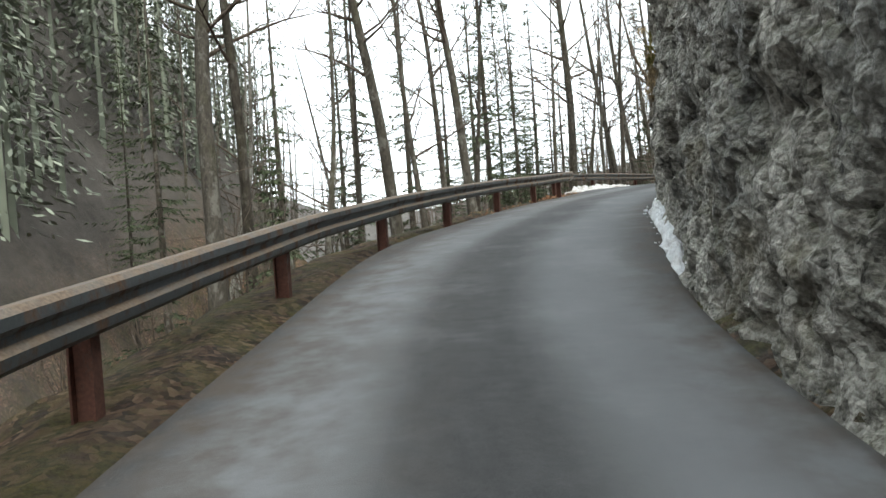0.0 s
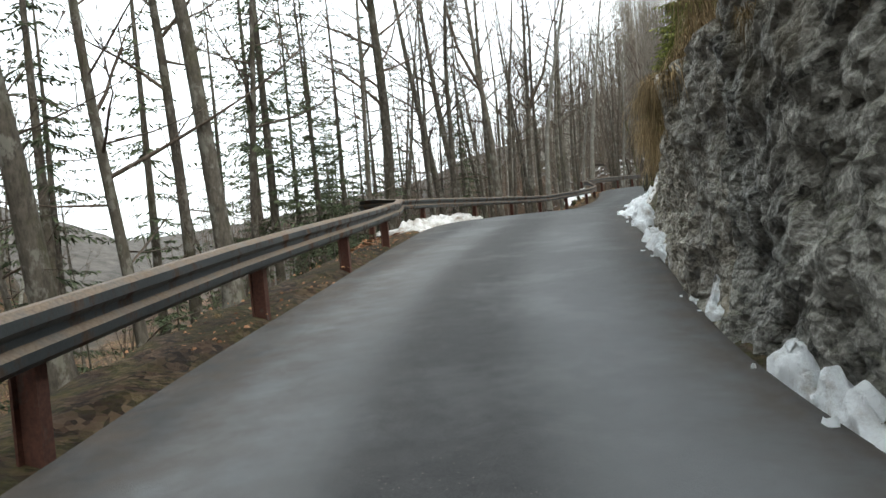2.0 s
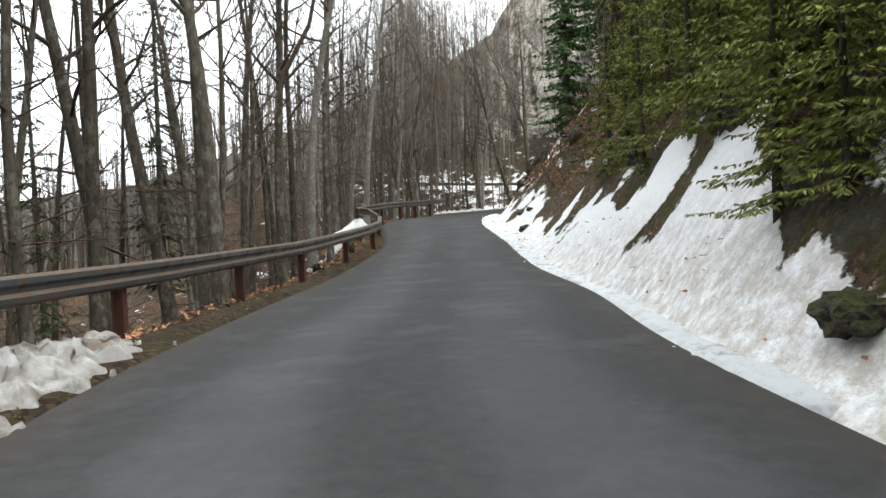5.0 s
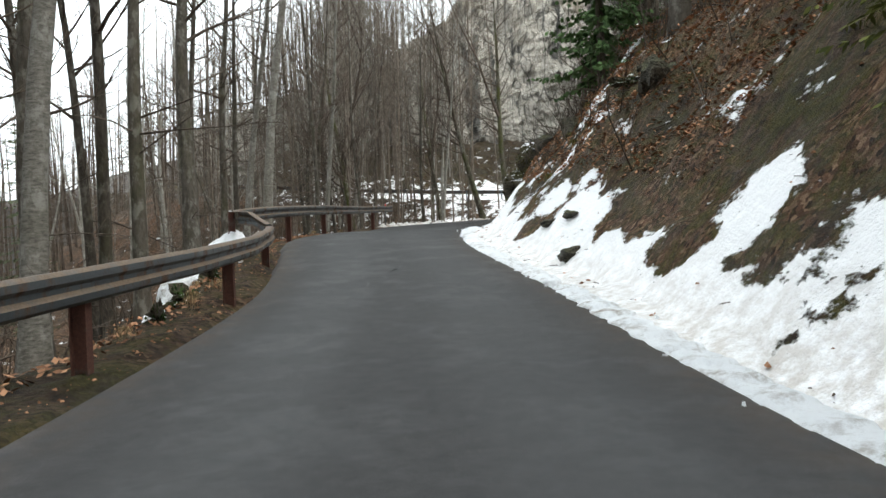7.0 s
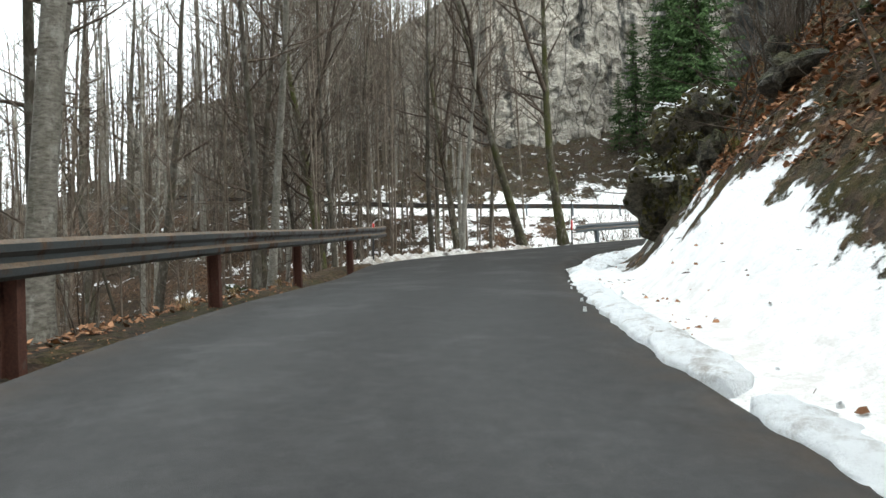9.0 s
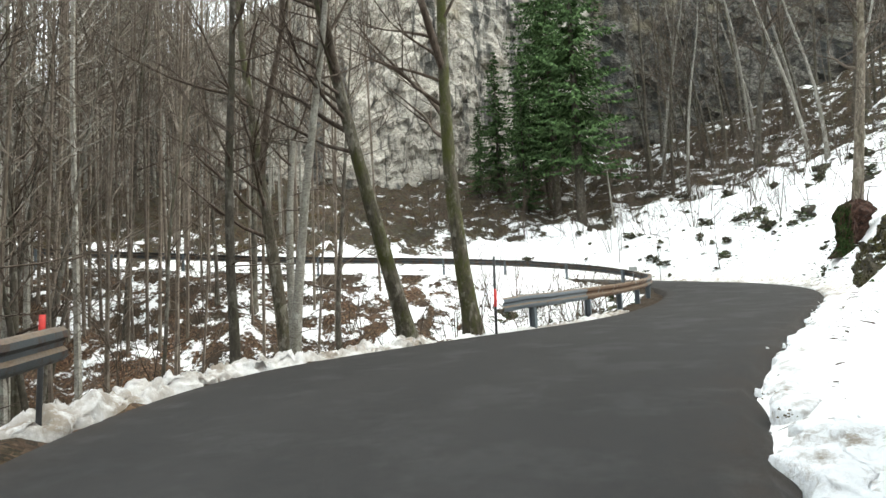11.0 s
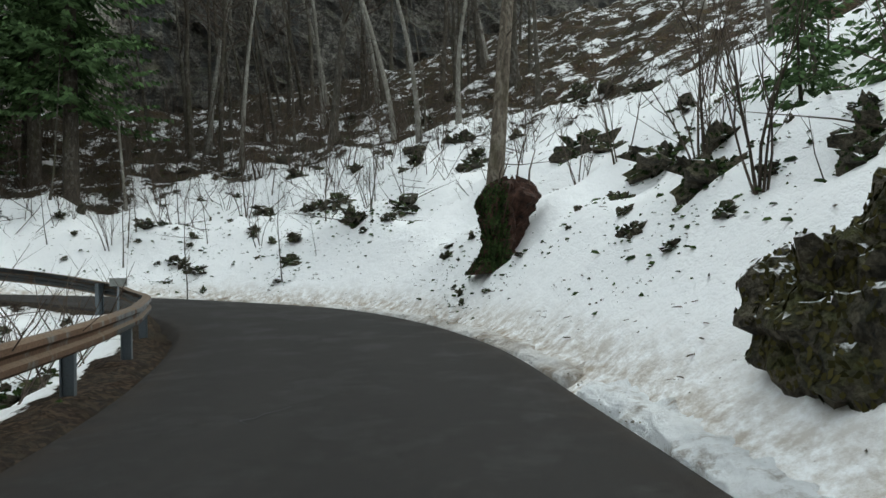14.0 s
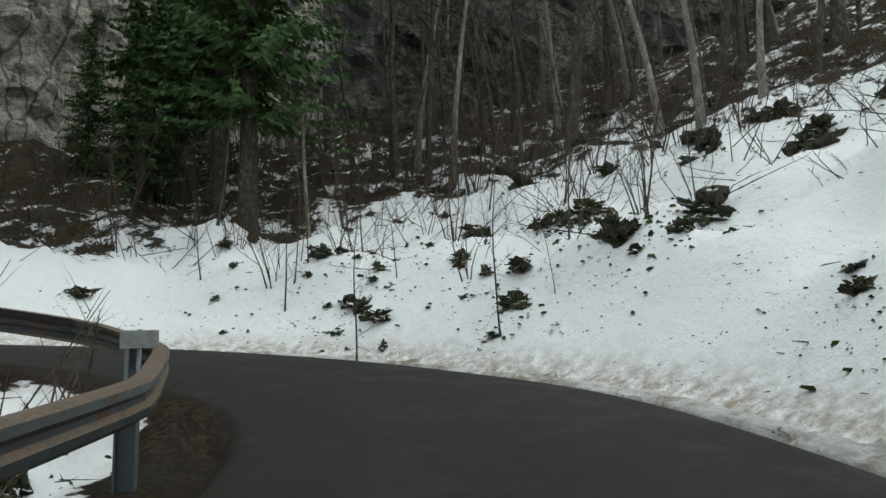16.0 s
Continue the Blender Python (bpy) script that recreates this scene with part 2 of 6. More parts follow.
ASPHALT, GROUND = asphalt_material(), ground_material()
ROCK = rock_material("wet_conglomerate", (0.043, 0.04, 0.034), (0.27, 0.255, 0.224), (0.63, 0.605, 0.55), 1.2, 0.6, 0.5)
ROCK_EARTH = rock_material("earth_stained_rock", (0.085, 0.074, 0.06), (0.3, 0.262, 0.21), (0.66, 0.62, 0.55), 1.3, 0.35, 0.5)
ROCK_BROWN = rock_material("earthy_rock", (0.03, 0.024, 0.018), (0.11, 0.085, 0.06), (0.26, 0.22, 0.17), 0.9, 0.3, 0.9)
# darker copy of the cliff rock: shade painted in, on top of water stains
CLIFF_DARK = rock_material("shaded_stained_cliff", (0.026, 0.024, 0.021), (0.072, 0.066, 0.058), (0.24, 0.225, 0.2), 0.45, 0.9, 0.5, 0.07)
CLIFF = rock_material("limestone_cliff", (0.19, 0.168, 0.142), (0.48, 0.44, 0.385), (0.7, 0.66, 0.59), 0.45, 0.85, 0.3, 0.07)
BOULDER = rock_material("mossy_boulder", (0.012, 0.012, 0.009), (0.04, 0.035, 0.024), (0.11, 0.095, 0.07), 1.6, 0.3, 1.0)
BOULDER_SNOWY = rock_material("snow_topped_boulder", (0.014, 0.014, 0.01), (0.05, 0.042, 0.028), (0.14, 0.12, 0.085), 1.3, 0.3, 1.0, 0.2, 0.72)
BARK = bark_material("grey_bark", (0.05, 0.043, 0.035), (0.125, 0.11, 0.09), (0.24, 0.23, 0.2), 0.4)
BARK_DARK = bark_material("dark_bark", (0.036, 0.03, 0.024), (0.1, 0.085, 0.068), (0.19, 0.18, 0.155), 0.35)
BARK_MOSS = bark_material("mossy_bark", (0.04, 0.036, 0.025), (0.12, 0.105, 0.08), (0.30, 0.28, 0.24), 0.85, False, (0.06, 0.066, 0.015), 0.46)
BIRCH = bark_material("pale_bark", (0.12, 0.11, 0.095), (0.34, 0.32, 0.28), (0.45, 0.44, 0.4), 0.25, True)
TWIG = bark_material("twigs", (0.048, 0.036, 0.028), (0.125, 0.096, 0.076), (0.18, 0.15, 0.125), 0.2)
TWIG_PALE = bark_material("pale_twigs", (0.09, 0.07, 0.055), (0.21, 0.172, 0.14), (0.28, 0.25, 0.21), 0.2)
NEEDLE = needle_material("spruce_needles", (0.032, 0.056, 0.023), (0.085, 0.14, 0.056))
NEEDLE_LIGHT = needle_material("light_needles", (0.075, 0.095, 0.026), (0.23, 0.245, 0.07))
# paler than near needles: distance haze is put into the colour
NEEDLE_FAR = needle_material("haze_paled_needles", (0.14, 0.155, 0.125), (0.235, 0.255, 0.2))
NEEDLE_MID = needle_material("yew_needles", (0.06, 0.075, 0.024), (0.19, 0.2, 0.064))
NEEDLE_THIN = needle_material("sparse_needles", (0.035, 0.045, 0.026), (0.08, 0.095, 0.055))
MOSSGRASS = needle_material("moss_grass", (0.05, 0.052, 0.014), (0.17, 0.15, 0.045))
DRYGRASS = needle_material("dry_grass", (0.1, 0.07, 0.038), (0.34, 0.25, 0.14))
LEAVES = needle_material("beech_leaves", (0.14, 0.066, 0.037), (0.42, 0.225, 0.128))
IVY = needle_material("ivy_leaves", (0.012, 0.022, 0.008), (0.04, 0.062, 0.02))
MOSS = needle_material("moss_tufts", (0.016, 0.016, 0.005), (0.06, 0.052, 0.018))
RAIL = rust_metal("weathered_rail", (0.085, 0.095, 0.1), (0.15, 0.085, 0.05), 0.12)
RAIL_TOP = rust_metal("rusty_rail", (0.16, 0.16, 0.15), (0.17, 0.10, 0.06), 0.5)
RAIL_NEW = rust_metal("galvanised_rail", (0.17, 0.2, 0.225), (0.2, 0.14, 0.1), -0.15)
POST = rust_metal("rusty_post", (0.10, 0.08, 0.07), (0.115, 0.045, 0.03), 0.6)
SNOW, SNOW_DIRTY = snow_material(), snow_material("gritty_snow", 0.36, 0.72)
RED, BLACK, SIGN = plain("red_paint", (0.55, 0.035, 0.03), 0.5, 0.1), plain("black_paint", (0.03, 0.03, 0.032), 0.6), plain("sign_back", (0.28, 0.29, 0.28), 0.5)
CONCRETE = plain("old_concrete", (0.22, 0.21, 0.195), 0.9, 0.35, 3)
BARK_SCALY = bark_material("scaly_bark", (0.07, 0.058, 0.045), (0.23, 0.19, 0.15), (0.36, 0.32, 0.26), 0.35)
STUMPWOOD = plain("rotten_wood", (0.044, 0.021, 0.014), 0.95, 0.85, 7)


# ---- mesh helpers ----
def mesh_object(name, verts, faces, material, parent=None, label="", smooth=True):
    me = bpy.data.meshes.new(name)
    me.from_pydata([tuple(v) for v in verts], [], faces)
    me.materials.append(material)
    if smooth:
        me.shade_smooth()
    ob = new(name, me)
    if parent:
        ob.parent = parent
    if label:
        tagged(ob, label)
    return ob


def part(name, bm, material, parent, label=""):
    me = bpy.data.meshes.new(name)
    bm.to_mesh(me)
    bm.free()
    me.materials.append(material)
    ob = new(name, me)
    ob.parent = parent
    return tagged(ob, label) if label else ob


def tube(verts, faces, pts, radii, sides=6, cap=True):
    """Adds a tapered tube along pts to the lists."""
    start = len(verts)
    pts = [Vector(p) for p in pts]
    if len(pts) == 2 and sides == 3 and not cap:
        # a thin twig runs out to a point
        d = (pts[1] - pts[0]).normalized()
        a = d.cross(Vector((0.31, 0.95, 0.05)) if abs(d.z) > 0.6 else Vector((0, 0, 1))).normalized() * radii[0]
        b = d.cross(a) * 0.87
        verts.extend([pts[0] + a, pts[0] - a * 0.5 + b, pts[0] - a * 0.5 - b, pts[1]])
        faces.extend([(start, start + 1, start + 3), (start + 1, start + 2, start + 3), (start + 2, start, start + 3)])
        return
    for i, (p, r) in enumerate(zip(pts, radii)):
        d = (pts[min(i + 1, len(pts) - 1)] - pts[max(i - 1, 0)]).normalized()
        a = d.cross(Vector((0.31, 0.95, 0.05)) if abs(d.z) > 0.6 else Vector((0, 0, 1))).normalized()
        b = d.cross(a)
        for k in range(sides):
            w = 2 * math.pi * k / sides
            verts.append(p + (a * math.cos(w) + b * math.sin(w)) * r)
    for i in range(len(pts) - 1):
        for k in range(sides):
            q, s = start + i * sides, (k + 1) % sides
            faces.append((q + k, q + s, q + sides + s, q + sides + k))
    if cap:
        faces.append(tuple(start + (len(pts) - 1) * sides + k for k in range(sides)))


# ---- the road's plan ----
# left edge, right edge, height of the carriageway
STATIONS = np.array([
    (-1.9, -30, 1.7, -30, -3.1), (-1.8, -14, 1.7, -14, -1.6), (-1.7, 0, 1.75, 0, -0.09), (-1.5, 6, 2.1, 5.6, 0.56),
    (-0.95, 10.8, 3.1, 9.9, 1.18), (0.35, 14.7, 4.1, 13.6, 1.6), (2.0, 18.6, 5.85, 17.2, 2.02), (4.2, 24.2, 8.6, 22.3, 2.5),
    (5.8, 27.4, 10.6, 25.7, 2.84), (8.4, 32.0, 13.4, 30.1, 3.06), (11.75, 36.6, 16.6, 33.9, 3.15), (16.3, 42.2, 20.6, 39.4, 3.31),
    (20.6, 47.0, 24.6, 44.9, 3.87), (23.6, 51.6, 27.6, 49.5, 4.45), (25.3, 54.4, 30.2, 52.7, 4.82), (28.6, 57.7, 33.3, 55.7, 5.13),
    (33.3, 62.2, 36.8, 58.7, 5.35), (37.0, 65.7, 38.9, 59.8, 5.65), (41.3, 67.9, 41.8, 60.4, 5.85), (45.5, 67.4, 45.2, 60.6, 6.05),
    (50.0, 65.8, 50.0, 60.8, 6.28), (55.5, 66.05, 55.5, 61.1, 6.5), (60.0, 66.85, 60.4, 61.6, 6.75), (63.4, 67.75, 65.6, 63.0, 7.0),
    (65.6, 69.0, 69.5, 65.0, 7.25), (66.5, 70.6, 71.8, 67.8, 7.5), (66.5, 72.6, 73.2, 71.5, 7.8), (65.4, 75.2, 73.0, 76.0, 8.1),
    (62.5, 79.0, 69.5, 82.0, 8.4), (57.5, 84.0, 62.0, 88.5, 8.75), (51.0, 90.0, 55.0, 94.5, 9.3), (46.0, 95.5, 50.6, 99.0, 9.9),
    (43.5, 104.0, 48.5, 105.0, 10.6), (44.5, 116.0, 49.5, 116.0, 11.8)])
APEX = 25


def catmull(rows, per):
    rows = np.asarray(rows, float)
    out = []
    for i in range(len(rows) - 1):
        p0, p1, p2, p3 = rows[max(i - 1, 0)], rows[i], rows[i + 1], rows[min(i + 2, len(rows) - 1)]
        for k in range(per):
            u = k / per
            out.append(0.5 * (2 * p1 + (p2 - p0) * u + (2 * p0 - 5 * p1 + 4 * p2 - p3) * u**2 + (3 * p1 - p0 - 3 * p2 + p3) * u**3))
    return np.array(out + [rows[-1]])


PER = 12
ROAD = catmull(STATIONS, PER)
ROAD_S = np.arange(len(ROAD)) / PER
MID = (ROAD[:, :2] + ROAD[:, 2:4]) / 2
ACROSS = ROAD[:, 2:4] - ROAD[:, :2]
HALF = np.linalg.norm(ACROSS, axis=1) / 2
ACROSS = ACROSS / (2 * HALF[:, None])


def lerp(s, table):
    return np.interp(s, [a for a, _ in table], [b for _, b in table])


def smooth(a, b, x):
    t = np.clip((x - a) / (b - a), 0, 1)
    return t * t * (3 - 2 * t)


def lumps(x, y, seed, size):
    """Cheap smooth noise from sums of sines, about -1 to 1."""
    rng = np.random.default_rng(seed)
    out = 0
    for i in range(7):
        a, f, p = rng.uniform(0, 6.28), rng.uniform(0.6, 1.9) / size, rng.uniform(0, 6.28)
        out = out + np.sin((x * math.cos(a) + y * math.sin(a)) * f * 6.28 + p)
    return out / 3.2


def near_road(x, y, lo, hi):
    """For points: station, signed offset to the right beyond the edge, to the left beyond the edge, carriageway height, distance."""
    a, b = lo * PER, hi * PER + 1
    idx = np.empty(len(x), int)
    for k in range(0, len(x), 20000):
        d = (x[k:k + 20000, None] - MID[None, a:b, 0]) ** 2 + (y[k:k + 20000, None] - MID[None, a:b, 1]) ** 2
        idx[k:k + 20000] = d.argmin(1) + a
    dx, dy = x - MID[idx, 0], y - MID[idx, 1]
    u = dx * ACROSS[idx, 0] + dy * ACROSS[idx, 1]
    dist = np.hypot(dx, dy)
    over = np.maximum(dist - HALF[idx], np.abs(u) - HALF[idx])
    side = np.where(u > 0, 1, -1)
    return ROAD_S[idx], over, side, ROAD[idx, 4], dist


U = np.linspace(0.01, 0.99, 70)
SPREAD = ROAD[:, None, :2] + (ROAD[:, None, 2:4] - ROAD[:, None, :2]) * U[None, :, None]
SPREAD = np.concatenate([SPREAD, (SPREAD[1:] + SPREAD[:-1]) / 2, SPREAD[1:] * 0.25 + SPREAD[:-1] * 0.75, SPREAD[1:] * 0.75 + SPREAD[:-1] * 0.25]).reshape(-1, 2)
COVERED = np.unique(np.round(SPREAD[:, 0] / 0.25).astype(int) * 100000 + np.round(SPREAD[:, 1] / 0.25).astype(int))

# bank beside the road's right edge, by station: width of the verge, first slope, its run, further slope
VERGE = [(0, 1.7), (5.0, 1.2), (5.4, 0.35), (6.4, 0.35), (7, 0.3), (8, 0.15), (10.2, 0.15), (11, 0.4), (12, 0.75), (13, 0.6), (15, 0.4), (15.9, 1.2), (17.2, 1.5), (17.9, 0.5), (20, 0.4), (30, 0.4)]
SLOPE1 = [(0, 6.0), (5.0, 6.0), (5.5, 4.2), (6.1, 3.0), (7, 2.1), (8, 1.75), (9, 1.6), (10, 1.5), (11, 1.25), (12, 1.15), (14, 1.1), (15.5, 1.3), (17, 1.5), (18, 0.8), (20, 0.72), (22, 0.9), (25, 0.95), (27, 0.7), (32, 0.8)]
RUN1 = [(0, 1.3), (5.0, 1.2), (5.5, 1.4), (6.6, 2.4), (8, 2.6), (10, 2.6), (12, 5.0), (16, 4.0), (18, 3.0), (20, 3.0), (22, 2.5), (26, 2.5), (28, 4), (32, 8.0)]
SLOPE2 = [(0, 0.9), (6, 0.8), (10, 0.75), (15, 0.8), (19, 0.6), (25, 0.58), (27, 0.5), (29, 0.55), (30.5, 0.4), (33, 0.3)]


def height(x, y):
    """Height of the ground, and what lies on it."""
    x, y = np.atleast_1d(np.asarray(x, float)), np.atleast_1d(np.asarray(y, float))
    sa, oa, da, za, ra = near_road(x, y, 0, APEX)
    sb, ob_, db, zb, rb = near_road(x, y, APEX, len(STATIONS) - 1)
    inside = np.isin(np.round(x / 0.25).astype(int) * 100000 + np.round(y / 0.25).astype(int), COVERED)
    oa, ob_ = np.where(inside & (ra <= rb), -0.3, np.maximum(oa, 0.02)), np.where(inside & (rb < ra), -0.3, np.maximum(ob_, 0.02))
    first = (ra - 0) <= rb
    s, o, side, z = (np.where(first, p, q) for p, q in ((sa, sb), (oa, ob_), (da, db), (za, zb)))
    on = np.maximum(o, 0)
    verge, k1, r1, k2 = lerp(s, VERGE), lerp(s, SLOPE1), lerp(s, RUN1), lerp(s, SLOPE2)
    d = np.maximum(on - verge, 0)
    up = z + k1 * np.minimum(d, r1) + k2 * np.clip(d - r1, 0, 34) + 0.12 * np.clip(d - r1 - 34, 0, 200)
    up = z + (up - z) * (1 - 0.8 * smooth(108, 140, y))

    def drop(zz, oo):
        e = np.maximum(oo - 1.0, 0)
        return zz - 0.06 * np.clip(oo, 0, 1.0) - 0.62 * np.minimum(e, 13) - 0.3 * np.clip(e - 13, 0, 25)

    down = np.maximum(np.where(da < 0, drop(za, np.maximum(oa, 0)), -99), np.where(db < 0, drop(zb, np.maximum(ob_, 0)), -99))
    g = np.where(side > 0, up, np.maximum(down, -16))
    # the gorge's other flank, to the west
    foot = lerp(y, [(-30, -16), (35, -14), (60, -9), (72, -9)]) - 0.95 * np.maximum(y - 72, 0) + 1.5 * lumps(y, y * 0, 5, 30)
    flank = -9 + 1.75 * np.clip(foot + 2.0 - x, 0, 42) + 0.35 * np.clip(foot - 42 - x, 0, 100)
    g = np.where(side < 0, np.maximum(g, flank), g)
    # ridges in the distance, their height by bearing
    r, th = np.hypot(x - 20, y - 45), np.degrees(np.arctan2(-(x - 20), y - 45))
    rise = lerp(th, [(-180, 12), (-100, 24), (-60, 24), (-44, 15), (-30, 10), (-18, 7), (-8, 4.5), (4, 3), (14, 2.2), (24, 6), (40, 16), (90, 24), (180, 12)])
    ridge = 3 + np.minimum(r, 330) * np.tan(np.radians(rise)) * (1 + 0.06 * lumps(x, y, 9, 90))
    far = smooth(95, 230, r)
    g = g * (1 - far) + np.maximum(np.where(side < 0, flank, -99), ridge) * far
    g = np.where(inside, z - 0.13, g)
    wild = smooth(0.6, 4.0, on)
    g = g + wild * ((0.22 + 0.14 * (s > 11.5)) * lumps(x, y, 1, 5.0) + 0.13 * lumps(x, y, 2, 1.9)) + 0.075 * smooth(0.3, 1.5, on) * lumps(x, y, 4, 1.25) + 0.03 * smooth(0.2, 0.8, on) * lumps(x, y, 3, 0.75)
    g = g - 0.06 * (1 - smooth(-0.1, 0.25, o))
    return g, s, o, side


def ground_at(x, y):
    return float(height([x], [y])[0][0])


# ---- ground ----
def axis(lo, hi, step, reach):
    core = list(np.arange(lo, hi + step / 2, step))
    out, d = [], step
    while (out[-1] if out else 0) < reach:
        d *= 1.085
        out.append((out[-1] if out else 0) + d)
    return np.array([lo - v for v in reversed(out)] + core + [core[-1] + v for v in out])


def build_ground():
    gx, gy = axis(-12, 94, 0.46, 1600), axis(-6, 98, 0.46, 1600)
    xx, yy = np.meshgrid(gx, gy)
    x, y = xx.ravel(), yy.ravel()
    z, s, o, side = height(x, y)
    nx, ny = len(gx), len(gy)
    i = (np.arange(ny - 1)[:, None] * nx + np.arange(nx - 1)[None]).ravel()
    faces = np.stack([i, i + 1, i + nx + 1, i + nx], 1)
    me = bpy.data.meshes.new("ground")
    me.vertices.add(len(x))
    me.vertices.foreach_set("co", np.stack([x, y, z], 1).ravel())
    me.loops.add(faces.size)
    me.loops.foreach_set("vertex_index", faces.ravel().astype(np.int32))
    me.polygons.add(len(faces))
    me.polygons.foreach_set("loop_start", (np.arange(len(faces)) * 4).astype(np.int32))
    me.update(calc_edges=True)
    right = side > 0
    on = np.maximum(o, 0)
    snow = np.full(len(x), 0.30)
    # snow on the uphill side, thinning with height above the road
    base = lerp(s, [(0, 0.2), (6, 0.25), (7, 0.3), (7.5, 0.48), (7.9, 0.7), (9, 0.8), (11, 0.8), (12, 0.8), (15, 0.76), (15.6, 0.66), (17.3, 0.6), (18, 0.8), (25, 0.8), (27, 0.7), (28, 0.6), (30, 0.52), (32, 0.4)])
    top = lerp(s, [(0, 0.25), (7, 0.3), (9, 0.34), (11, 0.36), (12, 0.4), (13, 0.425), (15, 0.42), (17, 0.36), (18, 0.44), (21, 0.45), (23, 0.455), (25, 0.455), (27, 0.45), (28, 0.41), (32, 0.38)])
    fade = lerp(s, [(0, 1), (7.6, 0.9), (8, 0.75), (8.6, 0.7), (9.2, 0.5), (9.6, 0.85), (10.1, 1.15), (11, 1.0), (11.8, 0.7), (12.4, 0.85), (12.65, 1.2), (12.9, 0.95), (13.1, 0.6), (14.2, 0.8), (15, 0.7), (15.8, 0.9), (17.2, 1.0), (18, 4.5), (22, 4.0), (24, 3.6), (26, 3.4), (28, 1.5), (32, 1)])
    width = lerp(s, [(0, 2), (8, 0.7), (9, 0.7), (12, 0.8), (15, 1.0), (15.8, 0.6), (17.2, 0.7), (18, 11), (22, 15), (25, 11), (28, 4), (32, 3)])
    fade = np.maximum(fade + 0.75 * lumps(x, y, 6, 3.0) + 0.3 * lumps(x, y, 7, 1.3), 0.1)
    snow = np.where(right, base - (base - top) * smooth(fade, fade + width, on), snow)
    left_snow = lerp(s, [(0, 0.12), (12, 0.2), (15.5, 0.32), (16.5, 0.36), (17.5, 0.34), (18.5, 0.4), (19.5, 0.47), (20.5, 0.62), (25, 0.64), (27, 0.62), (28.3, 0.5), (30, 0.46), (32, 0.36)])
    left_snow = left_snow - 0.45 * (1 - smooth(0.5, 1.0, on)) * (s < 26.5) * (s > 19)
    snow = np.where(right, snow, left_snow)
    outer = np.hypot(x - 40, y - 50)
    snow = snow - 0.25 * smooth(80, 120, outer)
    slush = lerp(s, [(0, 0.9), (8, 0.7), (15, 0.4), (19, 0.35), (21, 0.95), (26, 1.0), (32, 0.9)]) * (1 - smooth(0.35, lerp(s, [(17, 1.5), (20, 1.2)]), on))
    green = np.where(right, lerp(s, [(0, 0.9), (9, 0.8), (11.5, 0.8), (12.2, 0.55), (15, 0.55), (17, 0.5), (18, 0.3), (32, 0.3)]), lerp(s, [(0, 0.45), (16, 0.4), (18, 0.08), (32, 0.08)]))
    stone = np.where(right, lerp(s, [(0, 0.2), (6, 0.5), (9, 0.6), (12, 0.3), (14, 0.3), (15.5, 0.3), (16.4, 0.9), (17.2, 0.9), (18, 0.2), (32, 0.4)]), 0.15)
    away = np.maximum(smooth(95, 125, np.hypot(x - 50, y - 55)), smooth(-12, -18, x))
    # right of the road the mask paints in forest shade, left it is soil
    for name, values in (("distant", away), ("snow", snow), ("slush", slush), ("green", green), ("rock", stone), ("soil_and_shade", np.where(right, 0.75 * smooth(16.8, 18.0, s), np.where(s < 17, 0.6 * (1 - smooth(2.0, 4.0, on)), 0.35 + 0.55 * smooth(18.5, 20.0, s) * (1 - smooth(1.0, 2.0, on)))))):
        me.attributes.new(name, "FLOAT", "POINT").data.foreach_set("value", values.astype(np.float32))
    me.materials.append(GROUND)
    me.shade_smooth()
    tagged(new("ground", me), "steep wooded hillside of leaf litter, moss and patchy snow", "ground", kind="structure")


build_ground()


def build_road():
    cols = 41
    v, f, wear, dirt, upper_tone = [], [], [], [], []
    rng = np.random.default_rng(3)
    for i, r in enumerate(ROAD):
        for k in range(cols):
            u = k / (cols - 1)
            wob = 0.0
            if k in (0, cols - 1):
                wob = (0.08 + 0.08 * (rng.random() - 0.5)) * (1 if k else -1)
            p = r[:2] + (r[2:4] - r[:2]) * u + ACROSS[i] * wob
            crown = 0.03 * (1 - (2 * u - 1) ** 2)
            v.append((p[0], p[1], r[4] + crown - (0.22 if k in (0, cols - 1) else 0)))
            m = u * 2 * HALF[i]
            s = ROAD_S[i]
            c = 0.5 * HALF[i] * 2
            sway = 0.12 * math.sin(s * 2.3)
            track = math.exp(-abs((m - c + 0.95 + sway) / 0.5) ** 4) + 0.9 * math.exp(-abs((m - c - 1.1 + sway) / 0.62) ** 4)
            upper_tone.append(float(smooth(13.5, 18.0, s)))
            wear.append(track * float(lerp(s, [(0, 1), (3, 0.95), (6, 0.6), (8, 0.3), (11, 0.12), (16, 0.06), (32, 0.05)])))
            e = min(m, 2 * HALF[i] - m)
            dirt.append(math.exp(-(e / (1.15 if u < 0.5 and s < 7 else 0.45)) ** 2))
    for i in range(len(ROAD) - 1):
        for k in range(cols - 1):
            q = i * cols + k
            f.append((q, q + 1, q + cols + 1, q + cols))
    ob = mesh_object("road", v, f, ASPHALT)
    for name, values in (("wear", wear), ("dirt", dirt), ("upper_tone", upper_tone)):
        ob.data.attributes.new(name, "FLOAT", "POINT").data.foreach_set("value", np.array(values, np.float32))
    tagged(ob, "narrow grey asphalt mountain road with crumbling edges", "road", kind="structure")


build_road()


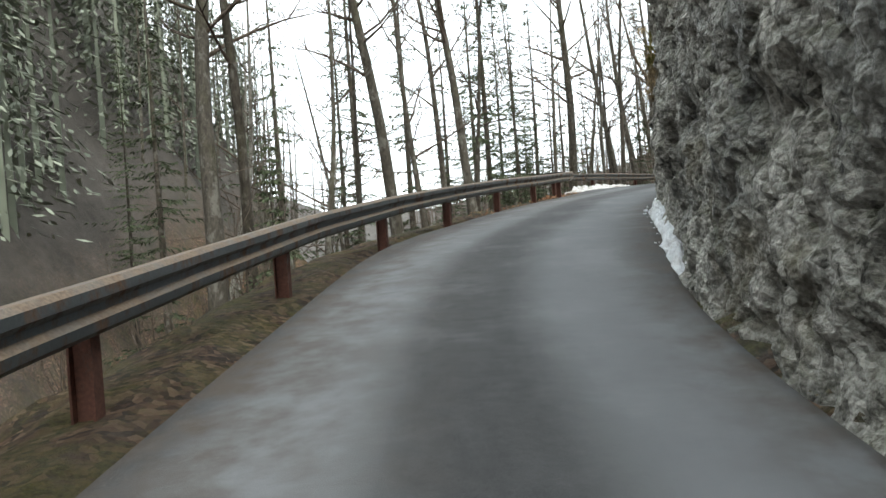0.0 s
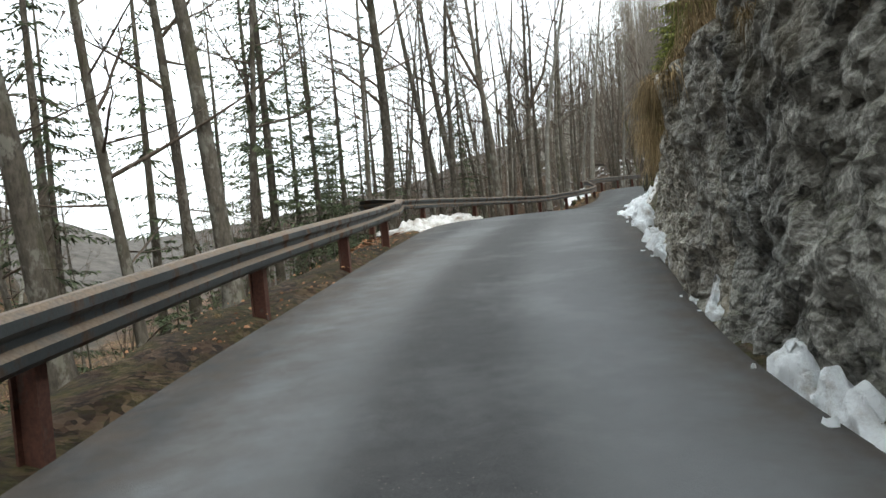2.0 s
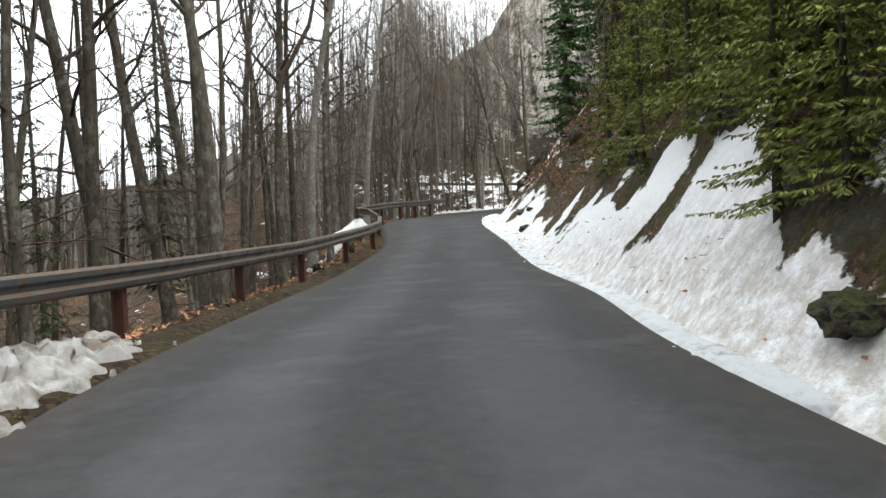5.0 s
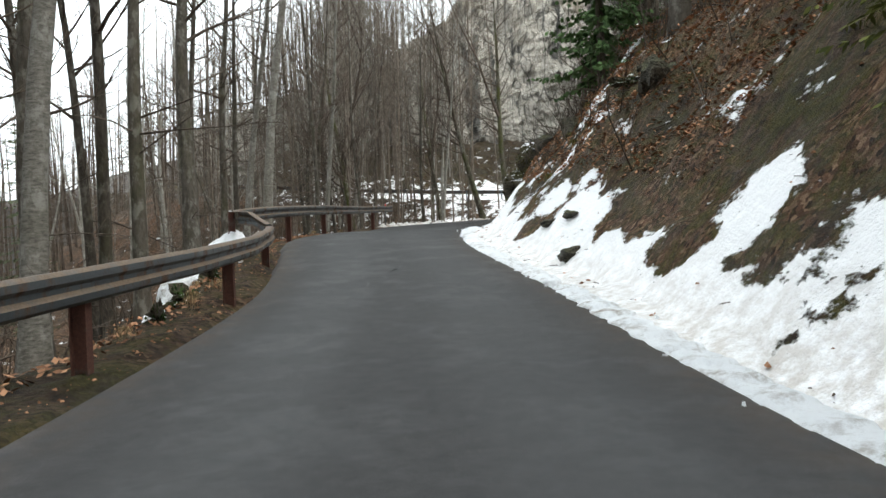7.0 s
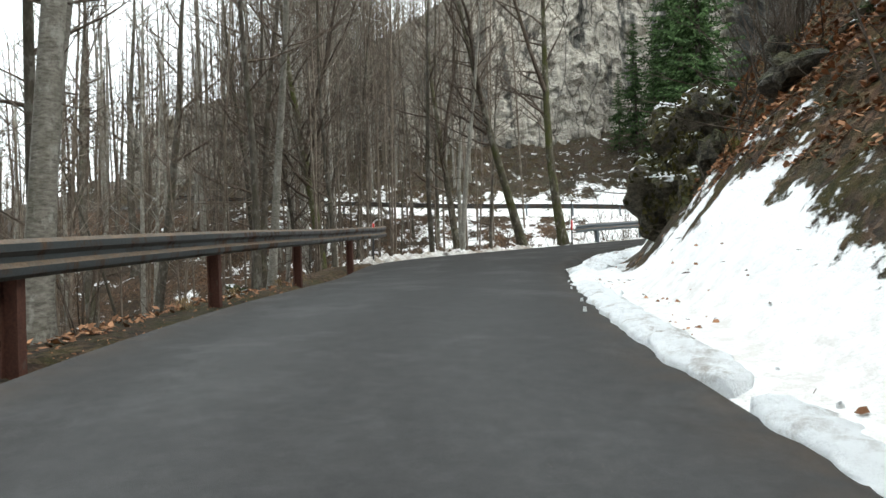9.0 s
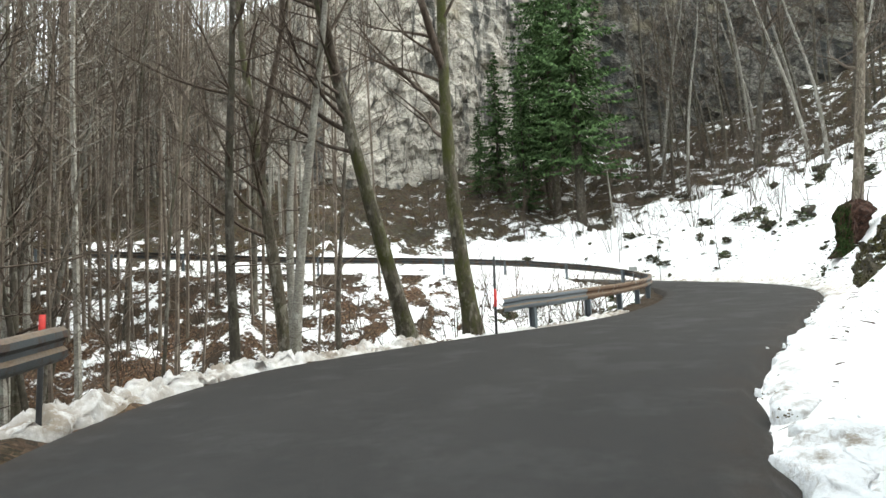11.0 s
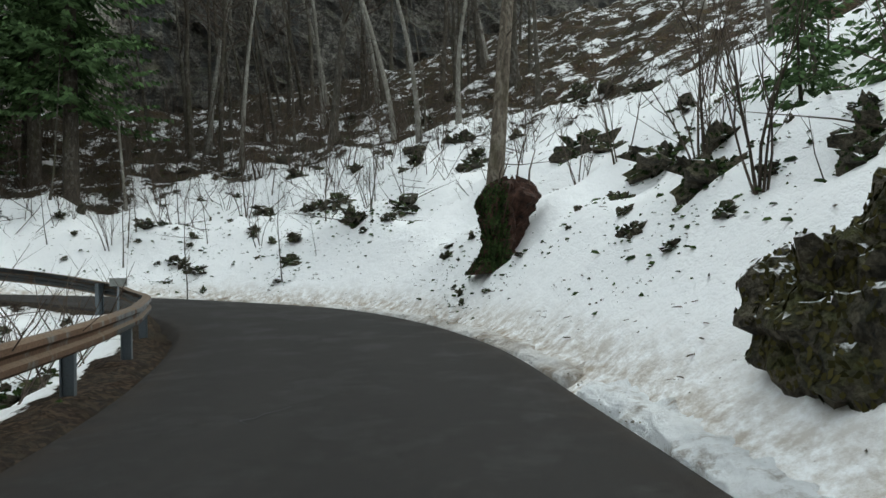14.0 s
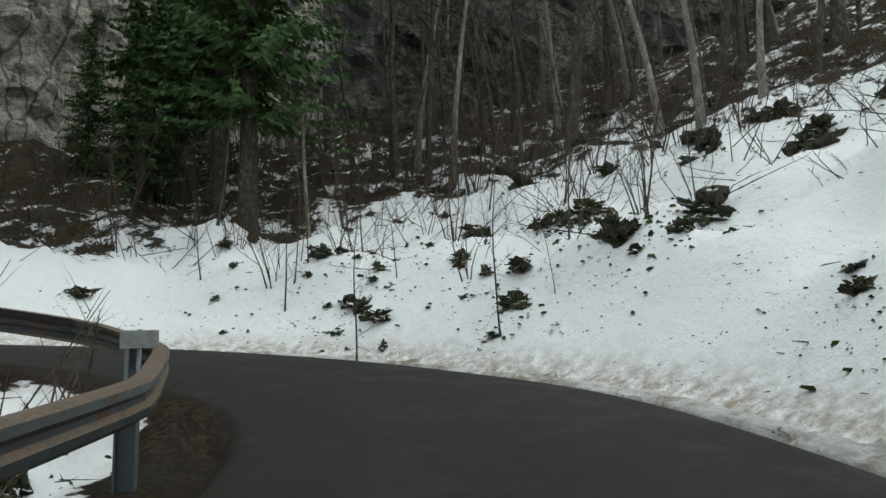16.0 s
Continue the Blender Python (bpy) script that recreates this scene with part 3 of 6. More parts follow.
def road_cracks():
    """Dark hairline cracks in the asphalt, as thin strips just above it."""
    r = random.Random(4)
    for s, u, run, way in [(12.15, 0.42, 9, 0.3), (12.35, 0.5, 7, 0.1), (12.0, 0.36, 8, 0.5), (12.6, 0.55, 6, -0.2), (12.8, 0.33, 8, 0.2), (13.0, 0.25, 6, -0.3), (11.8, 0.6, 7, 0.0), (16.2, 0.4, 8, 0.4), (21.0, 0.35, 7, 0.3)]:
        v, f = [], []
        for k in range(run):
            p = [np.interp(s, ROAD_S, ROAD[:, c]) for c in range(5)]
            x, y = p[0] + (p[2] - p[0]) * u, p[1] + (p[3] - p[1]) * u
            z = p[4] + 0.03 * (1 - (2 * u - 1) ** 2) + 0.004
            w = r.uniform(0.01, 0.03) * (0.3 if k in (0, run - 1) else 1)
            v += [(x - w, y, z), (x + w, y + w * 0.5, z)]
            s += r.uniform(0.01, 0.04)
            u += r.uniform(-0.03, 0.03) + way * 0.03
        f = [(2 * k, 2 * k + 1, 2 * k + 3, 2 * k + 2) for k in range(run - 1)]
        mesh_object("crack", v, f, BLACK, bpy.data.objects["road"], "dark crack in the asphalt", smooth=False)


road_cracks()

# ---- crash barriers ----
def resample(points, step):
    p = np.asarray(points, float)
    d = np.r_[0, np.cumsum(np.linalg.norm(np.diff(p[:, :2], axis=0), axis=1))]
    n = max(2, int(round(d[-1] / step)) + 1)
    q = np.linspace(0, d[-1], n)
    return np.stack([np.interp(q, d, p[:, k]) for k in range(p.shape[1])], 1)


# the two-humped section of the beam: distance towards the road, height
BEAM = [(-0.075, 0.148), (0.03, 0.157), (0.068, 0.122), (0.074, 0.062), (0.028, 0.022), (0.028, -0.022), (0.074, -0.062), (0.068, -0.122), (0.03, -0.155)]


def edge_height(x, y):
    sa, oa, da, za, ra = near_road(np.array([x]), np.array([y]), 0, len(STATIONS) - 1)
    return float(za[0])


def post_mesh():
    bm = bmesh.new()
    w, h, t = 0.05, 0.07, 0.008
    # an I section
    for cx, cy, sx, sy in ((0, h, w, t), (0, -h, w, t), (0, 0, t, h)):
        m = bmesh.ops.create_cube(bm, size=1, matrix=Matrix.Translation((cx, cy, 0)) @ Matrix.Diagonal((2 * sx, 2 * sy, 1.35, 1)))
    me = bpy.data.meshes.new("post")
    bm.to_mesh(me)
    bm.free()
    return me


def barrier(points, label, materials, post_every=2.0, capped=False, top=0.78, first=0.5, retain=None):
    """A steel beam on posts along points (x, y), facing the road on the points' right."""
    thing = new("crash_barrier")
    pts = [(p[0], p[1], edge_height(p[0], p[1]) + top - 0.155 + (p[2] if len(p) > 2 else 0)) for p in points]
    line = resample(pts, 0.35)
    for k in range(len(line)):
        a, b = max(0, k - min(k, 5)), min(len(line), k + min(len(line) - 1 - k, 5) + 1)
        line[k, 2] = line[k, 2] if (k < 2 or k > len(line) - 3) else line[a:b, 2].mean()
    length = np.r_[0, np.cumsum(np.linalg.norm(np.diff(line[:, :2], axis=0), axis=1))]
    cut = [0.0] + [c for c in np.arange(4.0, length[-1] - 1.0, 4.0)] + [length[-1]]
    body, knobs = materials
    for i in range(len(cut) - 1):
        q = np.linspace(cut[i] - (0.12 if i else 0), cut[i + 1], max(3, int((cut[i + 1] - cut[i]) / 0.4)))
        c = np.stack([np.interp(q, length, line[:, k]) for k in range(3)], 1)
        v, f = [], []
        n = len(BEAM)
        for j in range(len(c)):
            d = c[min(j + 1, len(c) - 1)] - c[max(j - 1, 0)]
            d = d / np.linalg.norm(d[:2])
            out = np.array((d[1], -d[0]))
            lap = 0.004 if (i and j == 0) else 0.0
            for back in (0.0, -0.012):
                for a, h in BEAM:
                    v.append((c[j, 0] + out[0] * (a + back + lap), c[j, 1] + out[1] * (a + back + lap), c[j, 2] + h))
        for j in range(len(c) - 1):
            for b in (0, n):
                for k in range(n - 1):
                    q0 = j * 2 * n + b + k
                    quad = (q0, q0 + 1, q0 + 2 * n + 1, q0 + 2 * n)
                    f.append(quad if b else quad[::-1])
            q0 = j * 2 * n
            f.append((q0, q0 + 2 * n, q0 + 3 * n, q0 + n))
            f.append((q0 + n - 1, q0 + 2 * n - 1, q0 + 4 * n - 1, q0 + 3 * n - 1))
        m = body[min(i, len(body) - 1)]
        mesh_object("beam", v, f, m, thing, smooth=False)
    d = first
    while d < length[-1]:
        x, y, z = (float(np.interp(d, length, line[:, k])) for k in range(3))
        e = min(d + 0.2, length[-1])
        ang = math.atan2(np.interp(e, length, line[:, 1]) - np.interp(e - 0.4, length, line[:, 1]), np.interp(e, length, line[:, 0]) - np.interp(e - 0.4, length, line[:, 0]))
        ob = new("post", POST_MESHES[knobs])
        ob.parent = thing
        ob.matrix_basis = Matrix.Translation((x - 0.085 * math.sin(ang), y + 0.085 * math.cos(ang), z - 0.56)) @ Matrix.Rotation(ang, 4, "Z")
        d += post_every
    return tagged(thing, label, "guardrail", "crash barriers along the road")


FIRST_POST = 2.83
POST_MESHES = {}
for key, mat in (("rusty", POST), ("grey", RAIL_NEW)):
    me = post_mesh()
    me.materials.append(mat)
    POST_MESHES[key] = me
WORN = ([RAIL], "rusty")
barrier([(-2.25, -16), (-2.1, 0), (-2.05, 3.8), (-1.9, 5.8), (-1.5, 8.7), (-0.6, 12), (0.1, 14.2), (1.2, 17.1), (2.1, 19.2), (3.6, 22.9), (4.4, 25.0, 0.03), (5.0, 26.9, 0.05)],
        "weathered steel guardrail with a rusty top on red-brown posts", WORN, 3.5, first=FIRST_POST)
barrier([(5.0, 26.96, 0.05), (4.2, 28.6, 0.12), (6.1, 31.8, 0.1), (8.2, 34.0, 0.1), (10.5, 36.4, 0.1), (15.8, 42.4, 0.15), (19.7, 46.3, 0.1), (21.6, 48.6, 0.0), (23.3, 51.3, -0.05)],
        "weathered steel guardrail bent back at a lay-by above the gorge", WORN, 4.0, first=3.0)
barrier([(23.3, 51.36, -0.05), (23.38, 53.3, 0.28), (26.4, 56.0, 0.25), (30.6, 60.0, 0.25), (34.2, 63.4, 0.25), (37.45, 65.7, 0.25)],
        "weathered steel guardrail ending beside leafless trees", WORN, 4.0, first=2.0)
barrier([(47.3, 66.45), (49.2, 66.2), (51.2, 66.12), (54.6, 66.35), (58.0, 66.85), (60.8, 67.4), (63.4, 68.2), (65.4, 69.6), (66.1, 71.2), (65.7, 73.2), (64.2, 75.7), (61.8, 78.7), (57.0, 83.6), (50.5, 89.6), (43, 95.6)],
        "guardrail round the hairpin, new galvanised beam running into rusty ones", ([RAIL_NEW, RAIL_TOP, RAIL_TOP, RAIL], "grey"), 3.0, first=1.3)


# ---- rock wall ----
def rock_sheet(name, base, tall, material, label, step, rough, seed, lean=0.05, out=1, tallness=1.0):
    """A rugged rock face that rises from the line base (x, y, z), its height from tall(u); it bulges to the line's left."""
    line = resample(base, step)
    n, length = len(line), len(line) * step
    rows = int(max(tall(k / (n - 1)) for k in range(n)) / step) + 1
    v, f = [], []
    for j in range(rows):
        for k in range(n):
            p = line[k]
            d = line[min(k + 1, n - 1)] - line[max(k - 1, 0)]
            d = d / np.linalg.norm(d[:2])
            left = np.array((-d[1], d[0])) * out
            h = tall(k / (n - 1)) * j / (rows - 1)
            q = Vector((p[0] * 1.0, p[1] * 1.0, p[2] + h))
            big = noise.fractal(q * (0.45 / rough) + Vector((seed, 0, 0)), 0.9, 2.0, 5) * 0.42 * rough
            for size, deep in ((0.42, 0.2), (0.16, 0.12), (0.065, 0.045)):
                w = Vector((q.x, q.y, q.z / tallness)) * (1.0 / (size * rough)) + Vector((0.35 * noise.noise(q * 1.7), seed, 0.35 * noise.noise(q * 1.9 + Vector((5, 0, 0)))))
                c = noise.voronoi(w)[1][0]
                tip = Vector((noise.cell(c * 31.7), noise.cell(c * 17.3 + Vector((9, 0, 0))), noise.cell(c * 23.1)))
                big += ((noise.cell(c * 57.3) - 0.5) * 0.8 + (w - c).dot(tip) * 0.3) * deep * rough
            off = big - h * lean
            v.append((p[0] + left[0] * off, p[1] + left[1] * off, p[2] + h - 0.3 + 0.12 * rough * noise.noise(q * 2.3)))
    for j in range(rows - 1):
        for k in range(n - 1):
            q = j * n + k
            f.append((q, q + n, q + n + 1, q + 1) if out > 0 else (q, q + 1, q + n + 1, q + n))
    return tagged(mesh_object(name, v, f, material, smooth=False), label, "rock", kind="structure")


def right_line(a, b, off, count):
    out = []
    for s in np.linspace(a, b, count):
        r = [np.interp(s, ROAD_S, ROAD[:, k]) for k in range(5)]
        n = np.array([r[2] - r[0], r[3] - r[1]])
        n = n / np.linalg.norm(n)
        o = off(s) if callable(off) else off
        out.append((r[2] + n[0] * o, r[3] + n[1] * o, r[4]))
    return out


def knobbly_wall(base, tall, step, seed, material, label):
    """The conglomerate face: hollows and ledges set with knobs of stone, its foot spreading towards the road."""
    line = resample(base, step)
    n = len(line)
    rows = int(max(tall(k / (n - 1)) for k in range(n)) / step) + 1
    shift = Vector((seed, seed * 2, 0))
    v, f = [], []
    for k in range(n):
        p = line[k]
        d = line[min(k + 1, n - 1)] - line[max(k - 1, 0)]
        d = d / np.linalg.norm(d[:2])
        for j in range(rows):
            h = tall(k / (n - 1)) * j / (rows - 1)
            q = Vector((p[0], p[1], p[2] + h)) + shift
            warp = Vector((noise.noise(q * 2.1), noise.noise(q * 2.3 + shift), noise.noise(q * 1.9 - shift))) * 0.22
            off = 0.22 * noise.fractal(q * 0.42, 0.9, 2.0, 4) + 0.07 * noise.fractal(q * 1.3, 0.8, 2.0, 3)
            for size, deep in ((0.62, 0.07), (0.27, 0.05), (0.13, 0.04)):
                w = (q + warp * size * 1.6) / size
                dist, spots = noise.voronoi(w)
                off += deep * (1.1 * math.sqrt(max(0.04, 1 - 1.35 * dist[0] ** 2)) - 0.8 + 0.6 * (noise.cell(spots[0] * 57.3) - 0.5))
            off += 0.02 * noise.noise(q * 9) + 0.22 * math.exp(-h / 0.35)
            v.append((p[0] - d[1] * off, p[1] + d[0] * off, p[2] + h - 0.3 + 0.05 * noise.noise(q * 4.3)))
    for k in range(n - 1):
        for j in range(rows - 1):
            q = k * rows + j
            f.append((q, q + 1, q + rows + 1, q + rows))
    tagged(mesh_object("rock_wall", v, f, material, smooth=False), label, "rock", kind="structure")


WALL_FOOT = [(0, 0.08), (4.5, 0.12), (5.6, 0.06), (6.3, 0.12), (7.0, 0.6)]
WALL_TOP = [(1.9, 8), (4.8, 8), (5.0, 5), (5.14, 2.9), (5.4, 2.3), (5.65, 2.0), (6.03, 1.75), (6.5, 1.4), (7.0, 0.8)]
for lo, hi, rock, text in ((1.9, 5.32, ROCK, "wet grey conglomerate rock wall beside the road"), (5.3, 7.0, ROCK_EARTH, "earth-stained rock face set with pale pebbles below dry grass")):
    knobbly_wall(right_line(lo, hi, lambda s: float(lerp(s, WALL_FOOT)), 50), lambda u: float(lerp(lo + (hi - lo) * u, WALL_TOP)), 0.055, 7, rock, text)
rock_sheet("rock_bank", right_line(6.3, 8.6, lambda s: float(lerp(s, [(6.3, 0.75), (7, 0.75), (8.6, 0.9)])), 30),
           lambda u: float(lerp(u, [(0, 5.0), (0.4, 3.2), (1, 1.2)])), ROCK_BROWN, "brown earthy rock bank with dry grass", 0.11, 0.6, 19, 0.42)
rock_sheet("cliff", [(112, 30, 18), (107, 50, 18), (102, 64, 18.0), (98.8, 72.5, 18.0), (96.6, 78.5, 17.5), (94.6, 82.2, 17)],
           lambda u: 46, CLIFF_DARK, "tall limestone cliff with dark water stains, its shade put into the colour", 0.6, 2.2, 3, 0.05, 1, 2.6)
rock_sheet("cliff", [(94.9, 81.8, 16.6), (92.4, 86.0, 16.2), (89.0, 89.3, 16), (84.3, 91.2, 15.6), (78.5, 93.6, 15), (72, 97.5, 14.5), (64, 102.5, 14), (56, 108, 14), (47, 115, 14)],
           lambda u: float(lerp(u, [(0, 50), (0.26, 50), (0.33, 40), (0.4, 26), (0.5, 17), (0.65, 12), (0.85, 8), (1, 5)])), CLIFF, "tall pale limestone cliff with dark streaks", 0.5, 2.0, 9, 0.05, 1, 2.4)


# ---- trees ----
def grow(rng, v, f, p, d, length, radius, depth, sides, twig, spread=0.75, up=0.25):
    """One limb and what grows from it."""
    n = 4 if depth > 1 else (3 if depth else 1)
    pts, rad = [p], [radius]
    q, way = p.copy(), d.copy()
    for i in range(n):
        way = (way + Vector((rng.uniform(-1, 1), rng.uniform(-1, 1), rng.uniform(-1, 1))) * 0.22 + Vector((0, 0, up * 0.25))).normalized()
        q = q + way * (length / n)
        pts.append(q.copy())
        rad.append(max(radius * (1 - 0.8 * (i + 1) / n), 0.004))
    tube(v, f, pts, rad, sides, False)
    if depth <= 0:
        return
    kids = twig[min(depth, len(twig) - 1)]
    for k in range(kids):
        u = rng.uniform(0.3, 1.0)
        i = min(int(u * n), n - 1)
        o = pts[i].lerp(pts[i + 1], u * n - i)
        side = Vector((rng.uniform(-1, 1), rng.uniform(-1, 1), rng.uniform(-0.25, 0.9)))
        w = (way * 0.7 + side * spread).normalized()
        grow(rng, v, f, o, w, length * rng.uniform(0.35, 0.62), max(radius * 0.42, 0.006), depth - 1, max(3, sides - 2), twig, spread, up)


def bare_tree_meshes(seed, tall, r0, limbs, bark, lean=0.03, low=0.35, fork=False, twig=(0, 4, 4), reach=0.2, snags=8):
    rng = random.Random(seed)
    v, f = [], []
    pts, rad = [], []
    q = Vector((0, 0, -0.5))
    way = Vector((rng.uniform(-1, 1) * lean, rng.uniform(-1, 1) * lean, 1)).normalized()
    n, bend = 14, Vector((0, 0, 0))
    for i in range(n + 1):
        u = i / n
        pts.append(q.copy())
        rad.append(max(r0 * ((1 - u) ** 0.8) * (1.0 + 0.7 * math.exp(-u * 26)), 0.012))
        bend = bend * 0.6 + Vector((rng.uniform(-1, 1), rng.uniform(-1, 1), 0)) * 0.04
        way = (way + bend + Vector((0, 0, 0.05))).normalized()
        q = q + way * (tall / n)
    tube(v, f, pts, rad, 9)
    trunk = bpy.data.meshes.new("trunk")
    trunk.from_pydata([tuple(a) for a in v], [], f)
    trunk.materials.append(bark)
    trunk.shade_smooth()
    v, f = [], []
    for k in range(limbs):
        u = low + (0.97 - low) * (k + rng.random()) / limbs
        i = min(int(u * n), n - 1)
        o = pts[i].lerp(pts[i + 1], u * n - i)
        w = rng.uniform(0, 6.283)
        rise = rng.uniform(0.15, 0.9) + (u - low) * 0.7
        d = Vector((math.cos(w), math.sin(w), rise)).normalized()
        size = tall * reach * rng.uniform(0.55, 1.15) * (1.15 - 0.6 * u)
        grow(rng, v, f, o, d, size, max(rad[i] * rng.uniform(0.3, 0.5), 0.012), 2 if size > 1.2 else 1, 5, twig)
    # thin dead branches below the crown
    for k in range(snags):
        u = 0.07 + (low - 0.02) * rng.random()
        i = min(int(u * n), n - 1)
        w = rng.uniform(0, 6.283)
        d = Vector((math.cos(w), math.sin(w), rng.uniform(-0.25, 0.55))).normalized()
        size = rng.uniform(0.7, 2.6)
        grow(rng, v, f, pts[i].lerp(pts[i + 1], u * n - i), d, size, 0.006 + 0.007 * size, 1, 3, (0, 3, 3), 0.7, 0.1)
    if fork:
        i = int(n * 0.45)
        d = Vector((0.35, rng.uniform(-0.3, 0.3), 1)).normalized()
        grow(rng, v, f, pts[i], d, tall * 0.5, rad[i] * 0.75, 3, 7, twig, 0.6, 0.4)
    crown = bpy.data.meshes.new("crown")
    crown.from_pydata([tuple(a) for a in v], [], f)
    crown.materials.append(TWIG)
    crown.shade_smooth()
    return trunk, crown


def spruce_meshes(seed, tall, r0, spread, whorls, material, bare=0.08, density=1.0, bark=None, gap=0.1, wide=1.0):
    """A conifer: trunk, and boughs hung with short twigs of needles."""
    rng = random.Random(seed)
    v, f = [], []
    tube(v, f, [(0, 0, -0.5), (0, 0, tall * 0.3), (0.05, 0, tall * 0.7), (0, 0, tall)], [r0 * 1.2, r0 * 0.85, r0 * 0.4, 0.01], 7)
    trunk = bpy.data.meshes.new("trunk")
    trunk.from_pydata([tuple(a) for a in v], [], f)
    trunk.materials.append(bark or BARK_DARK)
    trunk.shade_smooth()
    v, f = [], []
    for w in range(whorls):
        u = bare + (1 - bare) * (w + rng.random() * 0.7) / whorls
        z = tall * u
        size = spread * (1 - u) ** 0.7 * rng.uniform(0.7, 1.15) + 0.1
        for k in range(rng.randint(4, 6)):
            if rng.random() < gap:
                continue
            a = rng.uniform(0, 6.283)
            ln = size * rng.uniform(0.6, 1.1)
            d = Vector((math.cos(a), math.sin(a), 0))
            side = Vector((-d.y, d.x, 0))
            sag = rng.uniform(0.12, 0.5) * (1 - u * 0.6)
            m = max(5, int(ln / 0.115 * density))
            for j in range(m):
                t = (j + rng.random()) / m
                c = Vector((0, 0, z)) + d * ln * t + Vector((0, 0, -sag * ln * t * (1.25 - 0.7 * t)))
                g = (0.16 + 0.13 * ln * (1 - t)) * rng.uniform(0.7, 1.3)
                for sgn in (-1, 1):
                    way = (side * sgn * rng.uniform(0.5, 1.0) + d * rng.uniform(0.3, 0.9) + Vector((0, 0, -rng.uniform(0.1, 1.0)))).normalized()
                    tip = c + way * g
                    wd = way.cross(Vector((rng.uniform(-1, 1), rng.uniform(-1, 1), rng.uniform(-0.3, 1)))).normalized() * rng.uniform(0.02, 0.034) * wide
                    b = len(v)
                    v.extend([c, c.lerp(tip, 0.5) + wd * 1.15, tip, c.lerp(tip, 0.5) - wd * 1.15])
                    f.append((b, b + 1, b + 2, b + 3))
    crown = bpy.data.meshes.new("crown")
    crown.from_pydata([tuple(a) for a in v], [], f)
    crown.materials.append(material)
    return trunk, crown


def tree_thing(name, meshes):
    thing = new(name)
    for n, me in zip(("trunk", "crown"), meshes):
        o = new(n, me)
        o.parent = thing
    return thing


KINDS = {}


def kind(key, name, meshes, label, category="tree", group=""):
    KINDS[key] = (name, meshes, label, category, group)


def plant(key, x, y, z=None, scale=1.0, turn=0.0, lean=(0, 0), label=""):
    name, meshes, text, category, group = KINDS[key]
    t = tree_thing(name, meshes)
    z = ground_at(x, y) if z is None else z
    t.matrix_basis = Matrix.Translation((x, y, z)) @ Matrix.Rotation(radians(lean[0]), 4, "X") @ Matrix.Rotation(radians(lean[1]), 4, "Y") @ Matrix.Rotation(turn, 4, "Z") @ Matrix.Scale(scale, 4)
    return tagged(t, label or text, category, group)


W = "leafless trees on the slope"
kind("slim1", "bare_tree", bare_tree_meshes(1, 17, 0.13, 22, BARK), "slender leafless tree with grey bark", group=W)
kind("slim2", "bare_tree", bare_tree_meshes(2, 19, 0.15, 24, BARK_DARK, 0.06), "slender dark leafless tree with thin side branches", group=W)
kind("slim3", "bare_tree", bare_tree_meshes(3, 15, 0.10, 20, BARK, 0.08, 0.25), "thin leafless young tree with grey bark", group=W)
kind("big1", "bare_tree", bare_tree_meshes(4, 22, 0.24, 24, BARK, 0.03, 0.4, True), "tall leafless tree with patchy grey bark and a forked crown", group=W)
kind("big2", "bare_tree", bare_tree_meshes(5, 23, 0.27, 26, BARK, 0.02, 0.35), "tall leafless beech with patchy grey bark", group=W)
kind("moss1", "bare_tree", bare_tree_meshes(6, 20, 0.26, 24, BARK_MOSS, 0.05, 0.3, True), "mossy leafless tree leaning over the road's edge", group=W)
kind("birch1", "bare_tree", bare_tree_meshes(7, 18, 0.14, 20, BIRCH, 0.03, 0.4), "slim leafless tree with pale mottled bark", group=W)
kind("pole1", "bare_tree", bare_tree_meshes(8, 14, 0.07, 14, BARK, 0.1, 0.3, twig=(0, 3, 3)), "thin leafless sapling with few branches", group=W)
# lighter ones for the depth of the woods
thin = dict(twig=(0, 3, 3), snags=6)
kind("wood1", "bare_tree", bare_tree_meshes(31, 17, 0.13, 13, BARK, **thin), "slender leafless tree with grey bark", group=W)
kind("wood2", "bare_tree", bare_tree_meshes(32, 19, 0.16, 13, BARK_DARK, 0.06, **thin), "slender dark leafless tree with thin side branches", group=W)
kind("wood3", "bare_tree", bare_tree_meshes(33, 15, 0.10, 11, BARK, 0.08, 0.25, **thin), "thin leafless young tree with grey bark", group=W)
kind("wood4", "bare_tree", bare_tree_meshes(34, 21, 0.22, 14, BARK, 0.03, 0.35, **thin), "tall leafless tree with patchy grey bark", group=W)
kind("wood5", "bare_tree", bare_tree_meshes(35, 18, 0.14, 12, BIRCH, 0.04, 0.4, **thin), "slim leafless tree with pale mottled bark", group=W)
kind("wood6", "bare_tree", bare_tree_meshes(36, 14, 0.07, 12, BARK, 0.1, 0.3, **thin), "thin leafless sapling with few branches", group=W)
kind("scaly", "bare_tree", bare_tree_meshes(9, 19, 0.27, 20, BARK_SCALY, 0.05, 0.4), "tall leafless tree with scaly light brown bark", group=W)
kind("spruce1", "spruce", spruce_meshes(11, 22, 0.26, 4.7, 66, NEEDLE, 0.16, 0.85, gap=0.06, wide=2.4), "tall dark green spruce with drooping branches")
kind("spruce2", "spruce", spruce_meshes(12, 12, 0.14, 2.6, 48, NEEDLE, 0.06, 0.9, gap=0.04, wide=2.3), "dark green young spruce")
kind("spruce4", "spruce", spruce_meshes(19, 5, 0.05, 1.3, 18, NEEDLE_THIN, 0.03), "small thin spruce below the guardrail")
